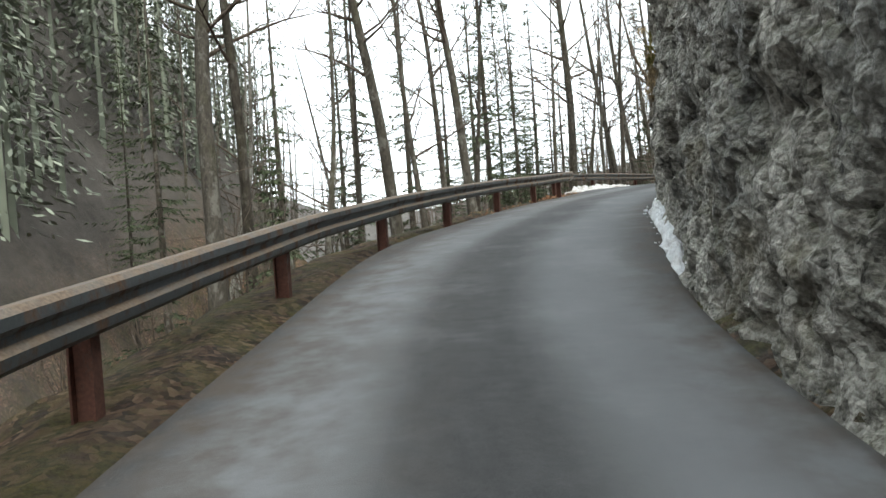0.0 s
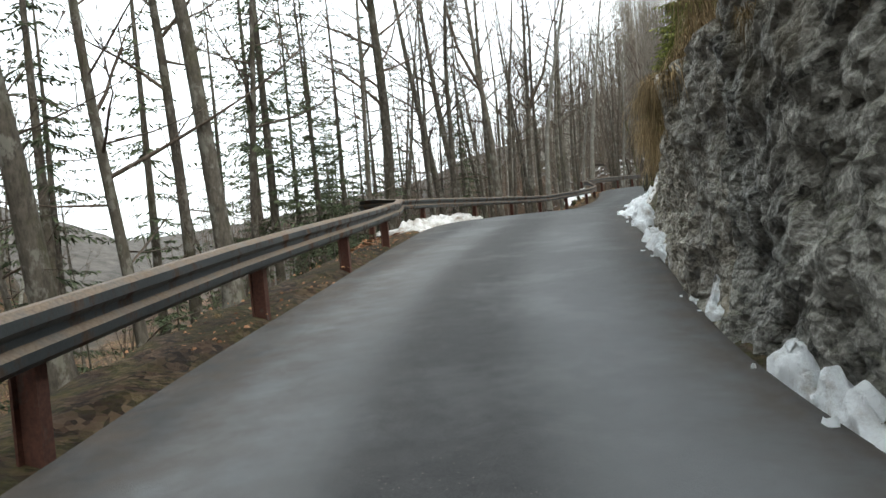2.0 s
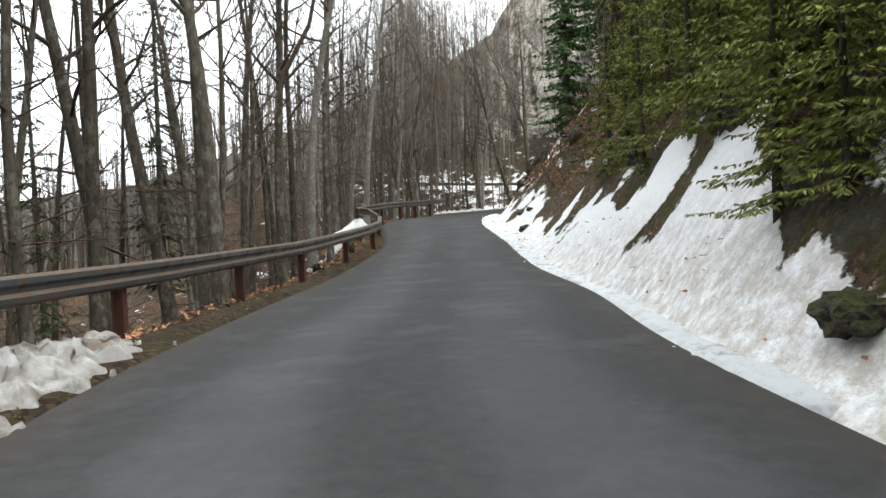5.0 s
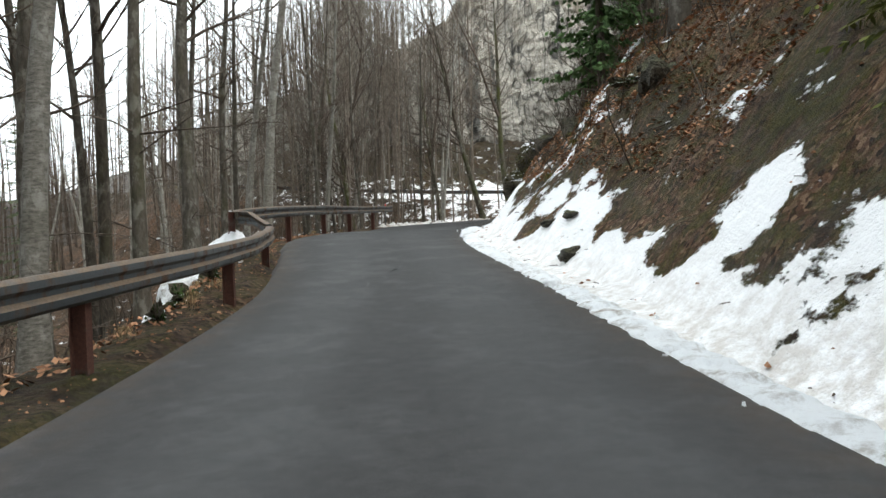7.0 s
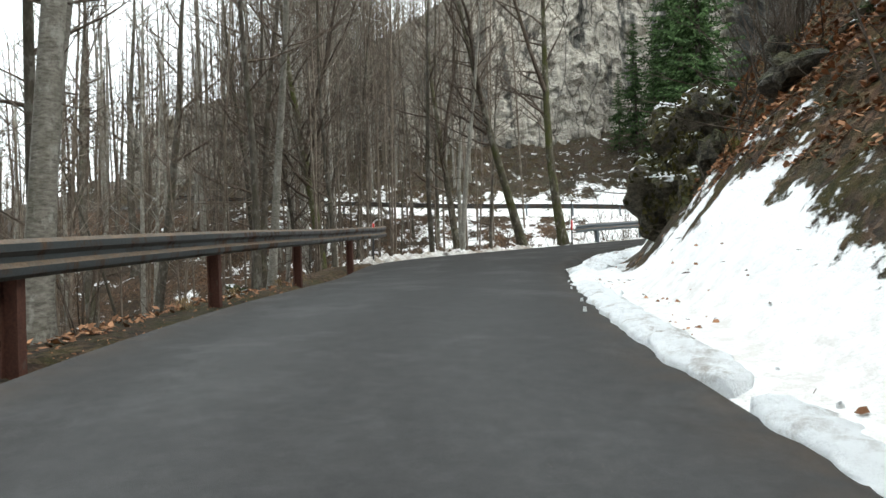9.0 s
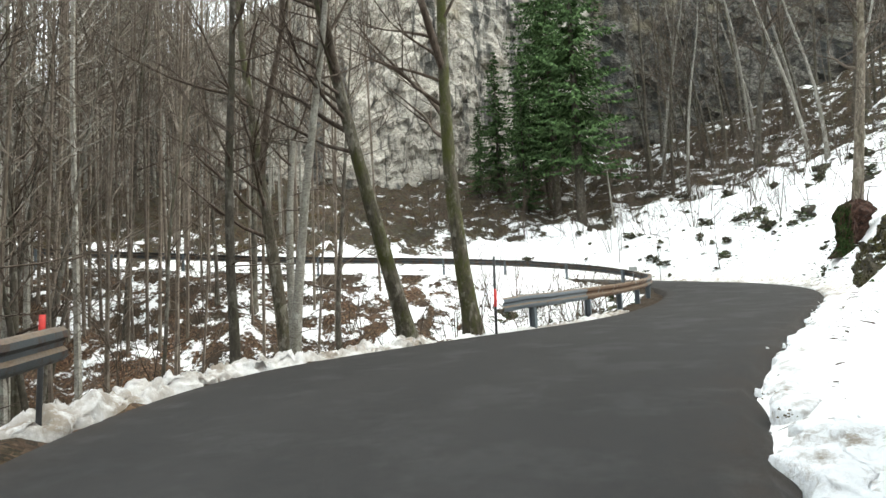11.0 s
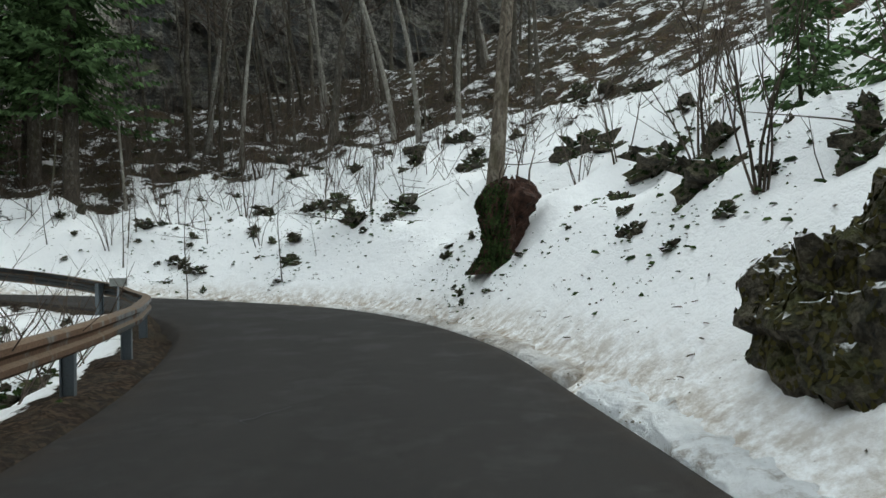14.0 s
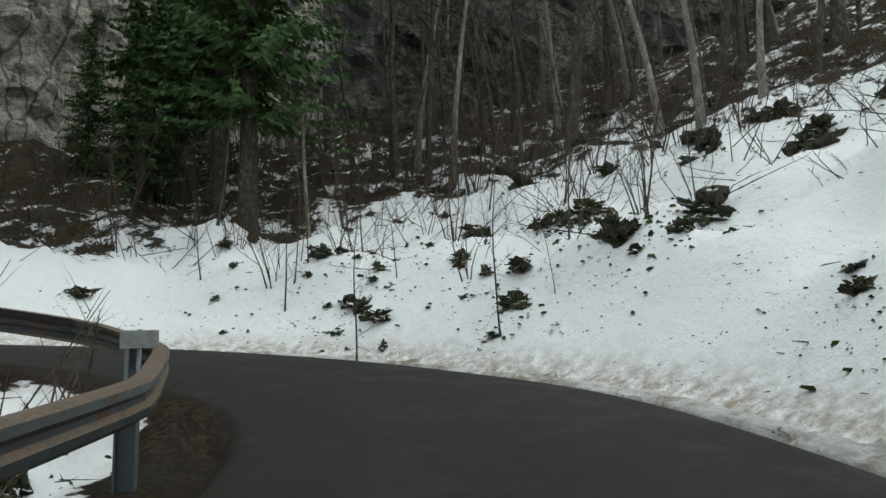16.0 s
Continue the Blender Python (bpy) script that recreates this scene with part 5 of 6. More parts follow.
snow_pile([off_edge(s, d, 1) for s, d in ((8.05, 0.2), (7.95, 0.7), (7.8, 1.1), (7.72, 1.6), (7.5, 2.1), (7.42, 2.9), (7.2, 3.8))], 0.8, 0.3, "ribbon of snow running up the grassy bank", 6, 0.6)
snow_pile(edge_path(8.0, 9.7, lambda s: 0.8 + 0.25 * math.sin(s * 2), -1), 1.5, 0.34, "heap of dirty ploughed snow beside the guardrail", 8, 0.9, SNOW_DIRTY)
snow_pile([(20.9, 51.3), (22.0, 52.4), (22.9, 53.1), (24.0, 54.5)], 1.7, 1.0, "rounded heap of white snow behind the guardrail", 9, 0.12)
snow_pile(edge_path(17.1, 19.2, 0.45, -1), 1.0, 0.26, "low ridge of dirty ploughed snow at the road's edge", 10, 0.9, SNOW_DIRTY)
snow_pile(edge_path(19.2, 20.7, 0.2, -1), 0.6, 0.13, "low gritty ridge of snow along the road's edge", 11, 0.9, SNOW_DIRTY)
snow_pile(edge_path(15.9, 17.6, 0.55, 1), 1.5, 0.2, "patch of snow on the inside of the bend", 12, 0.5)
for k, (a, e) in enumerate(((8.6, 10.3), (10.3, 12.0), (12.0, 13.7), (13.7, 15.4))):
    snow_pile(edge_path(a, e, 0.06, 1), 0.62, 0.1, "long edge of trodden snow along the asphalt", 20 + k, 0.25, None, 0.35)
for k, (a, e) in enumerate(((17.6, 19.5), (19.5, 21.4), (21.4, 23.2), (23.2, 25.0), (25.0, 26.8))):
    snow_pile(edge_path(a, e, 0.26, 1), 0.75, 0.13, "gritty brown-flecked snow ridge along the bend", 30 + k, 0.35, SNOW_DIRTY if k > 1 else SNOW, 0.5)


# ---- stones, stump and ivy ----
def stone_mesh(seed, material, rough=0.3, cuts=3):
    bm = bmesh.new()
    bmesh.ops.create_icosphere(bm, subdivisions=cuts, radius=1)
    for vert in bm.verts:
        p = vert.co.copy()
        c = noise.voronoi(p * 1.3 + Vector((seed, 0, 0)))
        k = 1 + rough * noise.fractal(p * 1.1 + Vector((seed, 3, 0)), 0.8, 2.0, 4) + rough * 0.5 * (noise.cell(c[1][0] * 31) - 0.5)
        vert.co = p * k
    me = bpy.data.meshes.new("stone")
    bm.to_mesh(me)
    bm.free()
    me.materials.append(material)
    return me


def leaves_on(mesh, seed, count, material, name, size, low=-0.2, east=9.0):
    """Small leaves lying on the upper faces of a mesh."""
    r = random.Random(seed)
    ups = [p for p in mesh.polygons if p.normal.z > low and p.center.x < east]
    v, f = [], []
    for k in range(count):
        p = ups[r.randrange(len(ups))]
        o = p.normal
        c = Vector(p.center) + o * size * r.uniform(0.05, 0.6)
        a = o.cross(Vector((r.gauss(0, 1), r.gauss(0, 1), r.gauss(0, 1)))).normalized()
        w = o.cross(a) * size * 0.75 + o * size * r.uniform(-0.3, 0.5)
        a = a * size * r.uniform(0.8, 1.4) + Vector((0, 0, -size * r.uniform(0, 0.8)))
        b = len(v)
        v.extend([c - a, c + w, c + a, c - w])
        f.append((b, b + 1, b + 2, b + 3))
    me = bpy.data.meshes.new(name)
    me.from_pydata([tuple(q) for q in v], [], f)
    me.materials.append(material)
    return me


def clump_mesh(seed):
    """An uneven lump of earth and stone with lobes and hollows."""
    bm = bmesh.new()
    bmesh.ops.create_icosphere(bm, subdivisions=3, radius=1)
    at = Vector((seed * 7.3, 2, 5))
    for vert in bm.verts:
        p = vert.co.copy()
        g = 0.62 + 0.75 * noise.fractal(p * 1.5 + at, 0.7, 2.0, 5) + 0.25 * (noise.cell(noise.voronoi(p * 2.4 + at)[1][0] * 37) - 0.5)
        g = max(g, 0.12)
        vert.co = Vector((p.x * g * 1.35, p.y * g, p.z * g * 0.9))
    me = bpy.data.meshes.new("stone")
    bm.to_mesh(me)
    bm.free()
    me.materials.append(BOULDER_SNOWY)
    return me


STONES = [clump_mesh(k) for k in range(6)]
BARE_STONES = [stone_mesh(k, BOULDER, 0.42) for k in range(6)]
IVIES = [leaves_on(STONES[k], k, 300, IVY, "ivy", 0.09) for k in range(6)]


def ivy_stone(x, y, size, seed, dz=0.1, squash=0.8, ivy=True, label="small dark stone overgrown with ivy in the snow"):
    r = random.Random(seed)
    thing = new("mossy_stone")
    for name, me in (("stone", (STONES if ivy else BARE_STONES)[seed % 6]),) + ((("ivy", IVIES[seed % 6]),) if ivy else ()):
        o = new(name, me)
        o.parent = thing
        if name == "ivy":
            tagged(o, kind="stuff")
    thing.matrix_basis = Matrix.Translation((x, y, ground_at(x, y) + size * dz)) @ Matrix.Rotation(r.uniform(0, 6.28), 4, "Z") @ Matrix.Diagonal((size * r.uniform(0.6, 1.2), size * r.uniform(0.5, 1.0), size * squash * r.uniform(0.6, 1.3), 1))
    return tagged(thing, label, "stone", "stones on the snow slope")


k = 0
for x, y, size in [(64.3, 57.4, 0.75), (65.0, 57.0, 0.55), (60.6, 59.3, 0.22), (74.0, 63.2, 0.4), (73.6, 65.1, 0.4), (76.7, 65.9, 0.5), (74.3, 67.2, 0.4), (73.5, 67.3, 0.3), (75.1, 71.4, 0.35), (76.6, 73.2, 0.4), (76.0, 69.0, 0.3), (77.0, 60.4, 0.65)]:
    k += 1
    ivy_stone(x, y, size, k, 0.12, 0.95)
for x, y, size in [(77.4, 73.8, 0.25), (76.8, 72.8, 0.21), (76.1, 73.4, 0.2), (76.1, 71.4, 0.21), (75.8, 71.4, 0.18), (75.2, 71.8, 0.38), (74.5, 70.8, 0.33), (74.3, 71.7, 0.12), (75.2, 72.4, 0.15), (75.7, 69.0, 0.3)]:
    k += 1
    ivy_stone(x, y, size * 1.15, k, 0.06, 0.8)
for x, y, size in [(74.5, 67.3, 0.28), (73.5, 67.2, 0.3), (73.0, 67.6, 0.15), (74.3, 68.6, 0.15), (78.4, 68.9, 0.25), (80.7, 70.9, 0.22), (76.9, 70.2, 0.15), (78.7, 71.5, 0.15), (76.7, 66.6, 0.44), (76.3, 66.0, 0.36), (76.8, 67.2, 0.37), (73.8, 65.1, 0.43), (73.6, 64.8, 0.24), (74.0, 63.3, 0.52), (73.0, 63.8, 0.32)]:
    k += 1
    ivy_stone(x, y, size * 1.15, k, 0.06, 0.8)
for x, y, size in [(68.7, 62.0, 0.2), (68.2, 62.1, 0.2), (67.9, 61.4, 0.2), (67.5, 61.8, 0.1), (66.1, 61.6, 0.16), (64.1, 59.4, 0.11), (63.6, 59.7, 0.1), (76.6, 60.6, 0.62), (77.7, 62.8, 0.42), (74.3, 79.3, 0.4), (75.3, 75.8, 0.18), (76.3, 75.9, 0.17), (80.1, 61.3, 0.45), (79.5, 55.5, 0.56), (77.3, 58.8, 0.35), (75.5, 54.0, 0.5), (69.6, 58.2, 0.4)]:
    k += 1
    ivy_stone(x, y, size * 1.15, k, 0.06, 0.8)
for x, y, size in [(59.7, 58.3, 0.5), (60.4, 57.8, 0.4), (56.6, 58.0, 0.32), (57.4, 57.4, 0.4), (53.2, 58.4, 0.3), (52.3, 59.0, 0.22), (51.0, 58.4, 0.4), (49.2, 58.0, 0.45), (64.6, 57.7, 0.2), (62.8, 57.0, 0.35), (55.8, 56.6, 0.4), (66.0, 56.2, 0.45), (69.2, 57.2, 0.45), (60.5, 69.2, 0.5), (57.5, 68.6, 0.45), (62.4, 70.6, 0.35), (53.8, 68.4, 0.4), (50.0, 70.5, 0.45)]:
    k += 1
    ivy_stone(x, y, size * 1.15, k, 0.06, 0.8)
r = random.Random(31)
for i in range(44):
    x, y = r.uniform(72.6, 77.5), r.uniform(63.0, 75.5)
    k += 1
    if noise.noise(Vector((x * 0.8, y * 0.8, 2.0))) > -0.12:
        ivy_stone(x, y, r.uniform(0.1, 0.26), k, 0.05, 0.8)
for i in range(26):
    x, y = r.uniform(56, 66), r.uniform(55.5, 59.6)
    k += 1
    ivy_stone(x, y, r.uniform(0.1, 0.3), k, 0.05, 0.8)
for i in range(70):
    x, y = r.uniform(77, 90), r.uniform(54, 80)
    k += 1
    if noise.noise(Vector((x * 0.5, y * 0.5, 4.0))) > -0.1:
        ivy_stone(x, y, r.uniform(0.2, 0.6), k, 0.05, 0.8, k % 3 > 0, "dark stone on the brushy slope below the cliff")
for i in range(34):
    x, y = off_edge(r.uniform(19.5, 26), 1.3 + 5.5 * r.random(), -1)
    k += 1
    ivy_stone(x, y, r.uniform(0.12, 0.4), k, 0.05, 0.8, True, "dark stone with ivy in the snow below the guardrail")
ivy_stone(70.6, 57.6, 1.05, 3, 0.1, 0.9, True, "mossy boulder half sunk in the snow slope")
for x, y, size in ((12.85, 28.4, 0.3), (11.1, 25.5, 0.36), (11.35, 25.75, 0.24)):
    ivy_stone(x, y, size, int(x * 7), 0.0, 0.9, False, "dark earthy rock showing through the snow bank")
for s, d, size in ((9.7, 2.0, 0.4), (7.9, 2.6, 0.5), (13.6, 3.4, 0.5), (14.6, 3.2, 0.6), (12.6, 3.8, 0.6), (15.3, 2.6, 0.5), (9.6, 2.0, 0.3), (10.7, 2.2, 0.3)):
    x, y = off_edge(s, d, 1)
    ivy_stone(x, y, size * 1.0, int(s * 10), -0.15, 0.9, False, "dark rock patch showing through the bank")


def big_boulder(x, y, z, size, seed, label):
    thing = new("boulder")
    me = stone_mesh(seed, BOULDER_SNOWY, 0.36, 5)
    o = new("stone", me)
    o.parent = thing
    m = new("moss", leaves_on(me, seed, 2600, MOSS, "moss", 0.03, -0.4))
    m.parent = thing
    tagged(m, "hanging dry grass and yellow-green moss", kind="stuff")
    thing.matrix_basis = Matrix.Translation((x, y, z)) @ Matrix.Diagonal((*size, 1))
    return tagged(thing, label, "boulder")


big_boulder(54.2, 59.42, 7.25, (1.05, 0.9, 1.1), 11, "large dark mossy boulder in the snow slope beside the road")
big_boulder(41.2, 57.7, 6.6, (2.2, 1.3, 1.7), 12, "big wet brown rock outcrop on the inside of the bend")
big_boulder(38.2, 56.4, 6.9, (1.9, 1.3, 1.8), 13, "mossy rock outcrop with dry grass above the bend")


def stump():
    """An old upturned root plate: broad and ragged at the top, narrowing to a foot of roots, crumbling red on one side, hung with ivy on the other."""
    thing = new("tree_stump")
    rings, sides = 34, 56
    v, f = [], []
    for k in range(rings):
        u = k / (rings - 1)
        wide = float(lerp(u, [(0, 0.5), (0.1, 0.4), (0.35, 0.36), (0.6, 0.44), (0.8, 0.48), (0.93, 0.4), (1, 0.1)]))
        for q in range(sides):
            a = 2 * math.pi * q / sides
            p = Vector((math.cos(a), math.sin(a), 0))
            at = Vector((p.x * 1.3, p.y * 1.3, u * 2.4))
            g = 1 + 0.5 * noise.fractal(at * 1.2 + Vector((4, 0, 0)), 0.75, 2.0, 6) + 0.16 * noise.noise(Vector((p.x * 6, p.y * 6, u * 2.0))) + 0.3 * (1 - u) ** 3 * math.sin(a * 5 + 1.0)
            z = 2.1 * u + 0.3 * noise.noise(Vector((p.x * 2.5, p.y * 2.5, 7))) * u
            v.append((p.x * wide * g * 1.15 + 0.42 * (u - 0.2), p.y * wide * g - 0.1 * u, z))
    for k in range(rings - 1):
        for q in range(sides):
            b, e = k * sides + q, k * sides + (q + 1) % sides
            f.append((b, e, e + sides, b + sides))
    f.append(tuple((rings - 1) * sides + q for q in range(sides)))
    wood = mesh_object("wood", v, f, STUMPWOOD, thing, "crumbling red-brown rotten wood", smooth=False)
    o = new("ivy", leaves_on(wood.data, 5, 2600, IVY, "ivy", 0.042, -0.9, 0.16))
    o.parent = thing
    tagged(o, kind="stuff")
    for k, (x, y, h) in enumerate(((0.5, 0.1, 1.0), (0.2, 0.3, 0.7), (0.7, -0.2, 0.8), (0.0, -0.2, 0.6))):
        tv, tf = [], []
        tube(tv, tf, [(x, y, 1.7), (x + 0.08, y + 0.05, 2.1 + h * 0.3), (x + 0.2, y - 0.1, 2.0 + h)], [0.03, 0.02, 0.008], 6)
        mesh_object("branch", tv, tf, TWIG, thing, "thin broken branch")
    thing.matrix_basis = Matrix.Translation((65.3, 61.0, ground_at(65.0, 61.1) - 0.15)) @ Matrix.Rotation(-1.45, 4, "Z")
    return tagged(thing, "dark rotten tree stump with a red-brown side, overgrown with ivy", "stump")


stump()
for k, (x, y, size) in enumerate(((64.9, 61.9, 0.22), (65.6, 61.9, 0.2), (66.1, 62.0, 0.2), (64.4, 61.4, 0.16), (64.6, 60.6, 0.18))):
    ivy_stone(x, y, size, 40 + k, 0.05, 0.7, True, "mossy root and ivy showing through the snow below the stump")


# ---- shrubs, saplings and grass ----
def stem_mesh(seed, tall, material):
    r = random.Random(seed)
    v, f = [], []
    grow(r, v, f, Vector((0, 0, -0.1)), Vector((0.38, 0, 1)).normalized(), tall, 0.012 * tall, 2, 3, (0, 2, 4), 0.6, 0.35)
    me = bpy.data.meshes.new("stem")
    me.from_pydata([tuple(p) for p in v], [], f)
    me.materials.append(material)
    me.shade_smooth()
    return me


STEMS = [stem_mesh(60 + k, 2.0, TWIG) for k in range(8)]


def shrub(x, y, size, label="leafless shrub with several thin upright stems"):
    r = random.Random(int(x * 70 + y * 30))
    thing = new("shrub")
    for k in range(r.randint(4, 6)):
        o = new("stem", STEMS[r.randrange(8)])
        o.parent = thing
        o.matrix_basis = Matrix.Rotation(r.uniform(0, 6.28), 4, "Z") @ Matrix.Translation((r.uniform(0, 0.2), 0, 0)) @ Matrix.Scale(r.uniform(0.6, 1.15), 4)
    thing.matrix_basis = Matrix.Translation((x, y, ground_at(x, y))) @ Matrix.Scale(size, 4)
    return tagged(thing, label, "shrub", "leafless shrubs")


for x, y, size in [(58.3, 58.3, 1.2), (60.2, 58.3, 1.3), (66.0, 57.9, 1.3), (62.3, 57.0, 1.4), (57.0, 57.0, 0.9), (54.8, 57.5, 0.8), (56.0, 68.6, 1.1), (60.0, 69.6, 1.0), (52.5, 68.3, 1.2), (63.0, 71.2, 0.9),
                   (48.6, 68.6, 0.9), (75.0, 68.6, 1.0), (77.6, 73.2, 1.0), (78.6, 70.0, 1.2), (74.4, 64.6, 0.9), (79.0, 66.8, 1.2), (80.0, 74.0, 1.4), (82.0, 70.0, 1.5), (83.0, 76.0, 1.5), (85.5, 70.0, 1.5), (81.0, 66.0, 1.3),
                   (67.5, 58.6, 1.0), (71.5, 59.5, 1.1), (50.8, 57.0, 1.1), (48.0, 57.6, 1.0), (68.5, 54.5, 1.4), (63.8, 54.0, 1.4), (59.0, 54.0, 1.4), (86.5, 75.5, 1.6), (88.5, 71.5, 1.6), (84.5, 63.5, 1.4)]:
    shrub(x, y, size)
for i in range(22):
    x, y = rng.uniform(84, 95), rng.uniform(56, 80)
    plant(rng.choice(["wood1", "wood2", "wood5", "wood3"]), x, y, scale=rng.uniform(0.8, 1.1), turn=rng.uniform(0, 6.28), lean=(rng.uniform(-4, 4), rng.uniform(-4, 4)))
for i in range(26):
    x, y = rng.uniform(72.5, 84), rng.uniform(62, 77)
    plant("pole1", x, y, scale=rng.uniform(0.14, 0.36), turn=rng.uniform(0, 6.28), lean=(rng.uniform(-9, 9), rng.uniform(-9, 9)), label="thin bare sapling standing in the snow")
for i in range(60):
    x, y = rng.uniform(79, 94), rng.uniform(60, 88)
    shrub(x, y, rng.uniform(0.7, 1.7), "red-brown leafless brushwood below the cliff")
for i in range(80):
    s, d = rng.uniform(3.5, 18.5), 1.6 + rng.random() * 9
    x, y = off_edge(s, d, -1)
    shrub(x, y, rng.uniform(0.5, 1.2), "leafless undergrowth of thin brown stems below the guardrail")
for i in range(40):
    s, d = rng.uniform(12.2, 16.5), 3.5 + rng.random() * 9
    x, y = off_edge(s, d, 1)
    shrub(x, y, rng.uniform(0.6, 1.4), "leafless thin shrub on the leaf-strewn bank")
for i in range(34):
    s, d = rng.uniform(26.5, 30.5), rng.uniform(2.5, 12) * rng.choice((1, 1, -0.5))
    x, y = off_edge(s, abs(d), 1 if d > 0 else -1)
    shrub(x, y, rng.uniform(0.7, 1.5), "leafless brushwood beside the upper road")
for x, y, size in ((56.3, 57.0, 0.6), (60.9, 56.2, 0.9), (59.2, 55.4, 1.0), (62.8, 54.8, 1.0)):
    plant("sapling_spruce", x, y, scale=size, turn=x)


def brushwood(spots, label, seed):
    """Thin stems and fallen branches, too many to count."""
    r = random.Random(seed)
    xs, ys = np.array([p[0] for p in spots]), np.array([p[1] for p in spots])
    v, f = [], []
    for x, y, z in zip(xs, ys, height(xs, ys)[0]):
        o = Vector((x, y, z - 0.05))
        up = r.uniform(0.35, 1.3) if r.random() < 0.72 else r.uniform(0.02, 0.2)
        a, ln = r.uniform(0, 6.283), r.uniform(0.5, 2.4)
        d = Vector((math.cos(a), math.sin(a), up * 1.6)).normalized() * ln
        side = Vector((r.uniform(-1, 1), r.uniform(-1, 1), r.uniform(-0.4, 0.4))) * 0.14 * ln
        tube(v, f, [o, o + d * 0.5 + side, o + d + side * 0.6], [0.006 + 0.006 * ln, 0.004 + 0.004 * ln, 0.004], 3, False)
        for q in range(r.randint(1, 4)):
            c = o + d * r.uniform(0.3, 0.9) + side * 0.9
            tube(v, f, [c, c + d * 0.25 + Vector((r.uniform(-1, 1), r.uniform(-1, 1), r.uniform(-0.2, 0.6))) * 0.3 * ln], [0.006, 0.003], 3, False)
    tagged(mesh_object("brushwood", v, f, TWIG), label, "brushwood", kind="stuff")


r = random.Random(17)
spots = []
while len(spots) < 1500:
    x, y = r.uniform(72, 93), r.uniform(56, 87)
    g, s, o, side = height([x], [y])
    if side[0] > 0 and o[0] > 2.5 + 3 * r.random() and noise.noise(Vector((x * 0.35, y * 0.35, 0))) > -0.15:
        spots.append((x, y))
brushwood(spots, "thin bare brushwood and fallen branches on the slope below the cliff", 1)
brushwood([off_edge(r.uniform(12.0, 16.6), 2.2 + 8 * r.random(), 1) for i in range(420)], "thin bare stems and branches on the leaf-strewn bank", 2)
brushwood([off_edge(r.uniform(5.0, 20.0), 2.7 + 9 * r.random(), -1) for i in range(700)], "tangle of thin bare stems below the guardrail", 3)
brushwood([off_edge(r.uniform(19.0, 26.0), 1.2 + 6 * r.random(), -1) for i in range(300)], "thin bare stems and brush in the snow below the guardrail", 5)
brushwood([off_edge(r.uniform(17.8, 21.5), 3.0 + 9 * r.random(), 1) for i in range(260)], "thin bare stems standing in the snow", 4)


def tuft_mesh(seed, blades, length):
    r = random.Random(seed)
    v, f = [], []
    for k in range(blades):
        a = r.uniform(0, 6.283)
        out = Vector((math.cos(a), math.sin(a), 0))
        o = out * r.uniform(0, 0.16)
        ln = length * r.uniform(0.5, 1.1)
        side = Vector((-out.y, out.x, 0)) * 0.0045
        h, e = r.uniform(0.1, 0.7), r.uniform(0.2, 0.6)
        j = Vector((r.uniform(-1, 1), r.uniform(-1, 1), 0)) * ln * 0.25
        p = [o, o + out * ln * 0.25 * e + Vector((0, 0, ln * 0.4 * h)), o + out * ln * 0.6 * e + j * 0.5 + Vector((0, 0, ln * (0.5 * h - 0.2))), o + out * ln * 0.8 * e + j + Vector((0, 0, ln * (0.4 * h - 0.75)))]
        b = len(v)
        for q, w in zip(p, (1, 1, 0.8, 0.2)):
            v.extend([q - side * w, q + side * w])
        f += [(b + 2 * i, b + 2 * i + 1, b + 2 * i + 3, b + 2 * i + 2) for i in range(3)]
    me = bpy.data.meshes.new("blades")
    me.from_pydata([tuple(q) for q in v], [], f)
    me.materials.append(DRYGRASS)
    return me


TUFTS = [tuft_mesh(k, 78, 0.5) for k in range(4)]
GREEN_TUFTS = [tuft_mesh(10 + k, 80, 0.34) for k in range(4)]
for me in GREEN_TUFTS:
    me.materials[0] = MOSSGRASS


def tuft(x, y, z, size, k, green=False):
    o = new("grass_tuft", (GREEN_TUFTS if green else TUFTS)[k % 4])
    o.matrix_basis = Matrix.Translation((x, y, z)) @ Matrix.Rotation(k * 1.9, 4, "Z") @ Matrix.Scale(size, 4)
    tagged(o, "tuft of yellow-green mossy grass on the bank" if green else "tuft of dry brown grass hanging over the rock", "grass", "grass tufts on the rock and banks")


for k in range(84):
    s, e = rng.uniform(5.1, 7.2), rng.uniform(-0.25, 0.35)
    x, y = off_edge(s, float(lerp(s, [(5, 0.05), (6.3, 0.1), (7.2, 0.8)])) + e, 1)
    base = float(np.interp(s, ROAD_S, ROAD[:, 4]))
    top = float(lerp(s, [(5.1, 3.4), (5.25, 2.5), (5.5, 1.85), (5.9, 1.7), (6.4, 1.5), (6.8, 1.1), (7.2, 0.7)]))
    tuft(x, y, base + top * rng.uniform(0.9, 1.08) + max(0, e) * 2.0, rng.uniform(0.6, 1.1), k)
for k in range(74):
    s, d = rng.uniform(5.15, 7.6), rng.uniform(0.7, 2.4)
    x, y = off_edge(s, d, 1)
    tuft(x, y, ground_at(x, y) + 0.05, rng.uniform(0.6, 1.1), k)
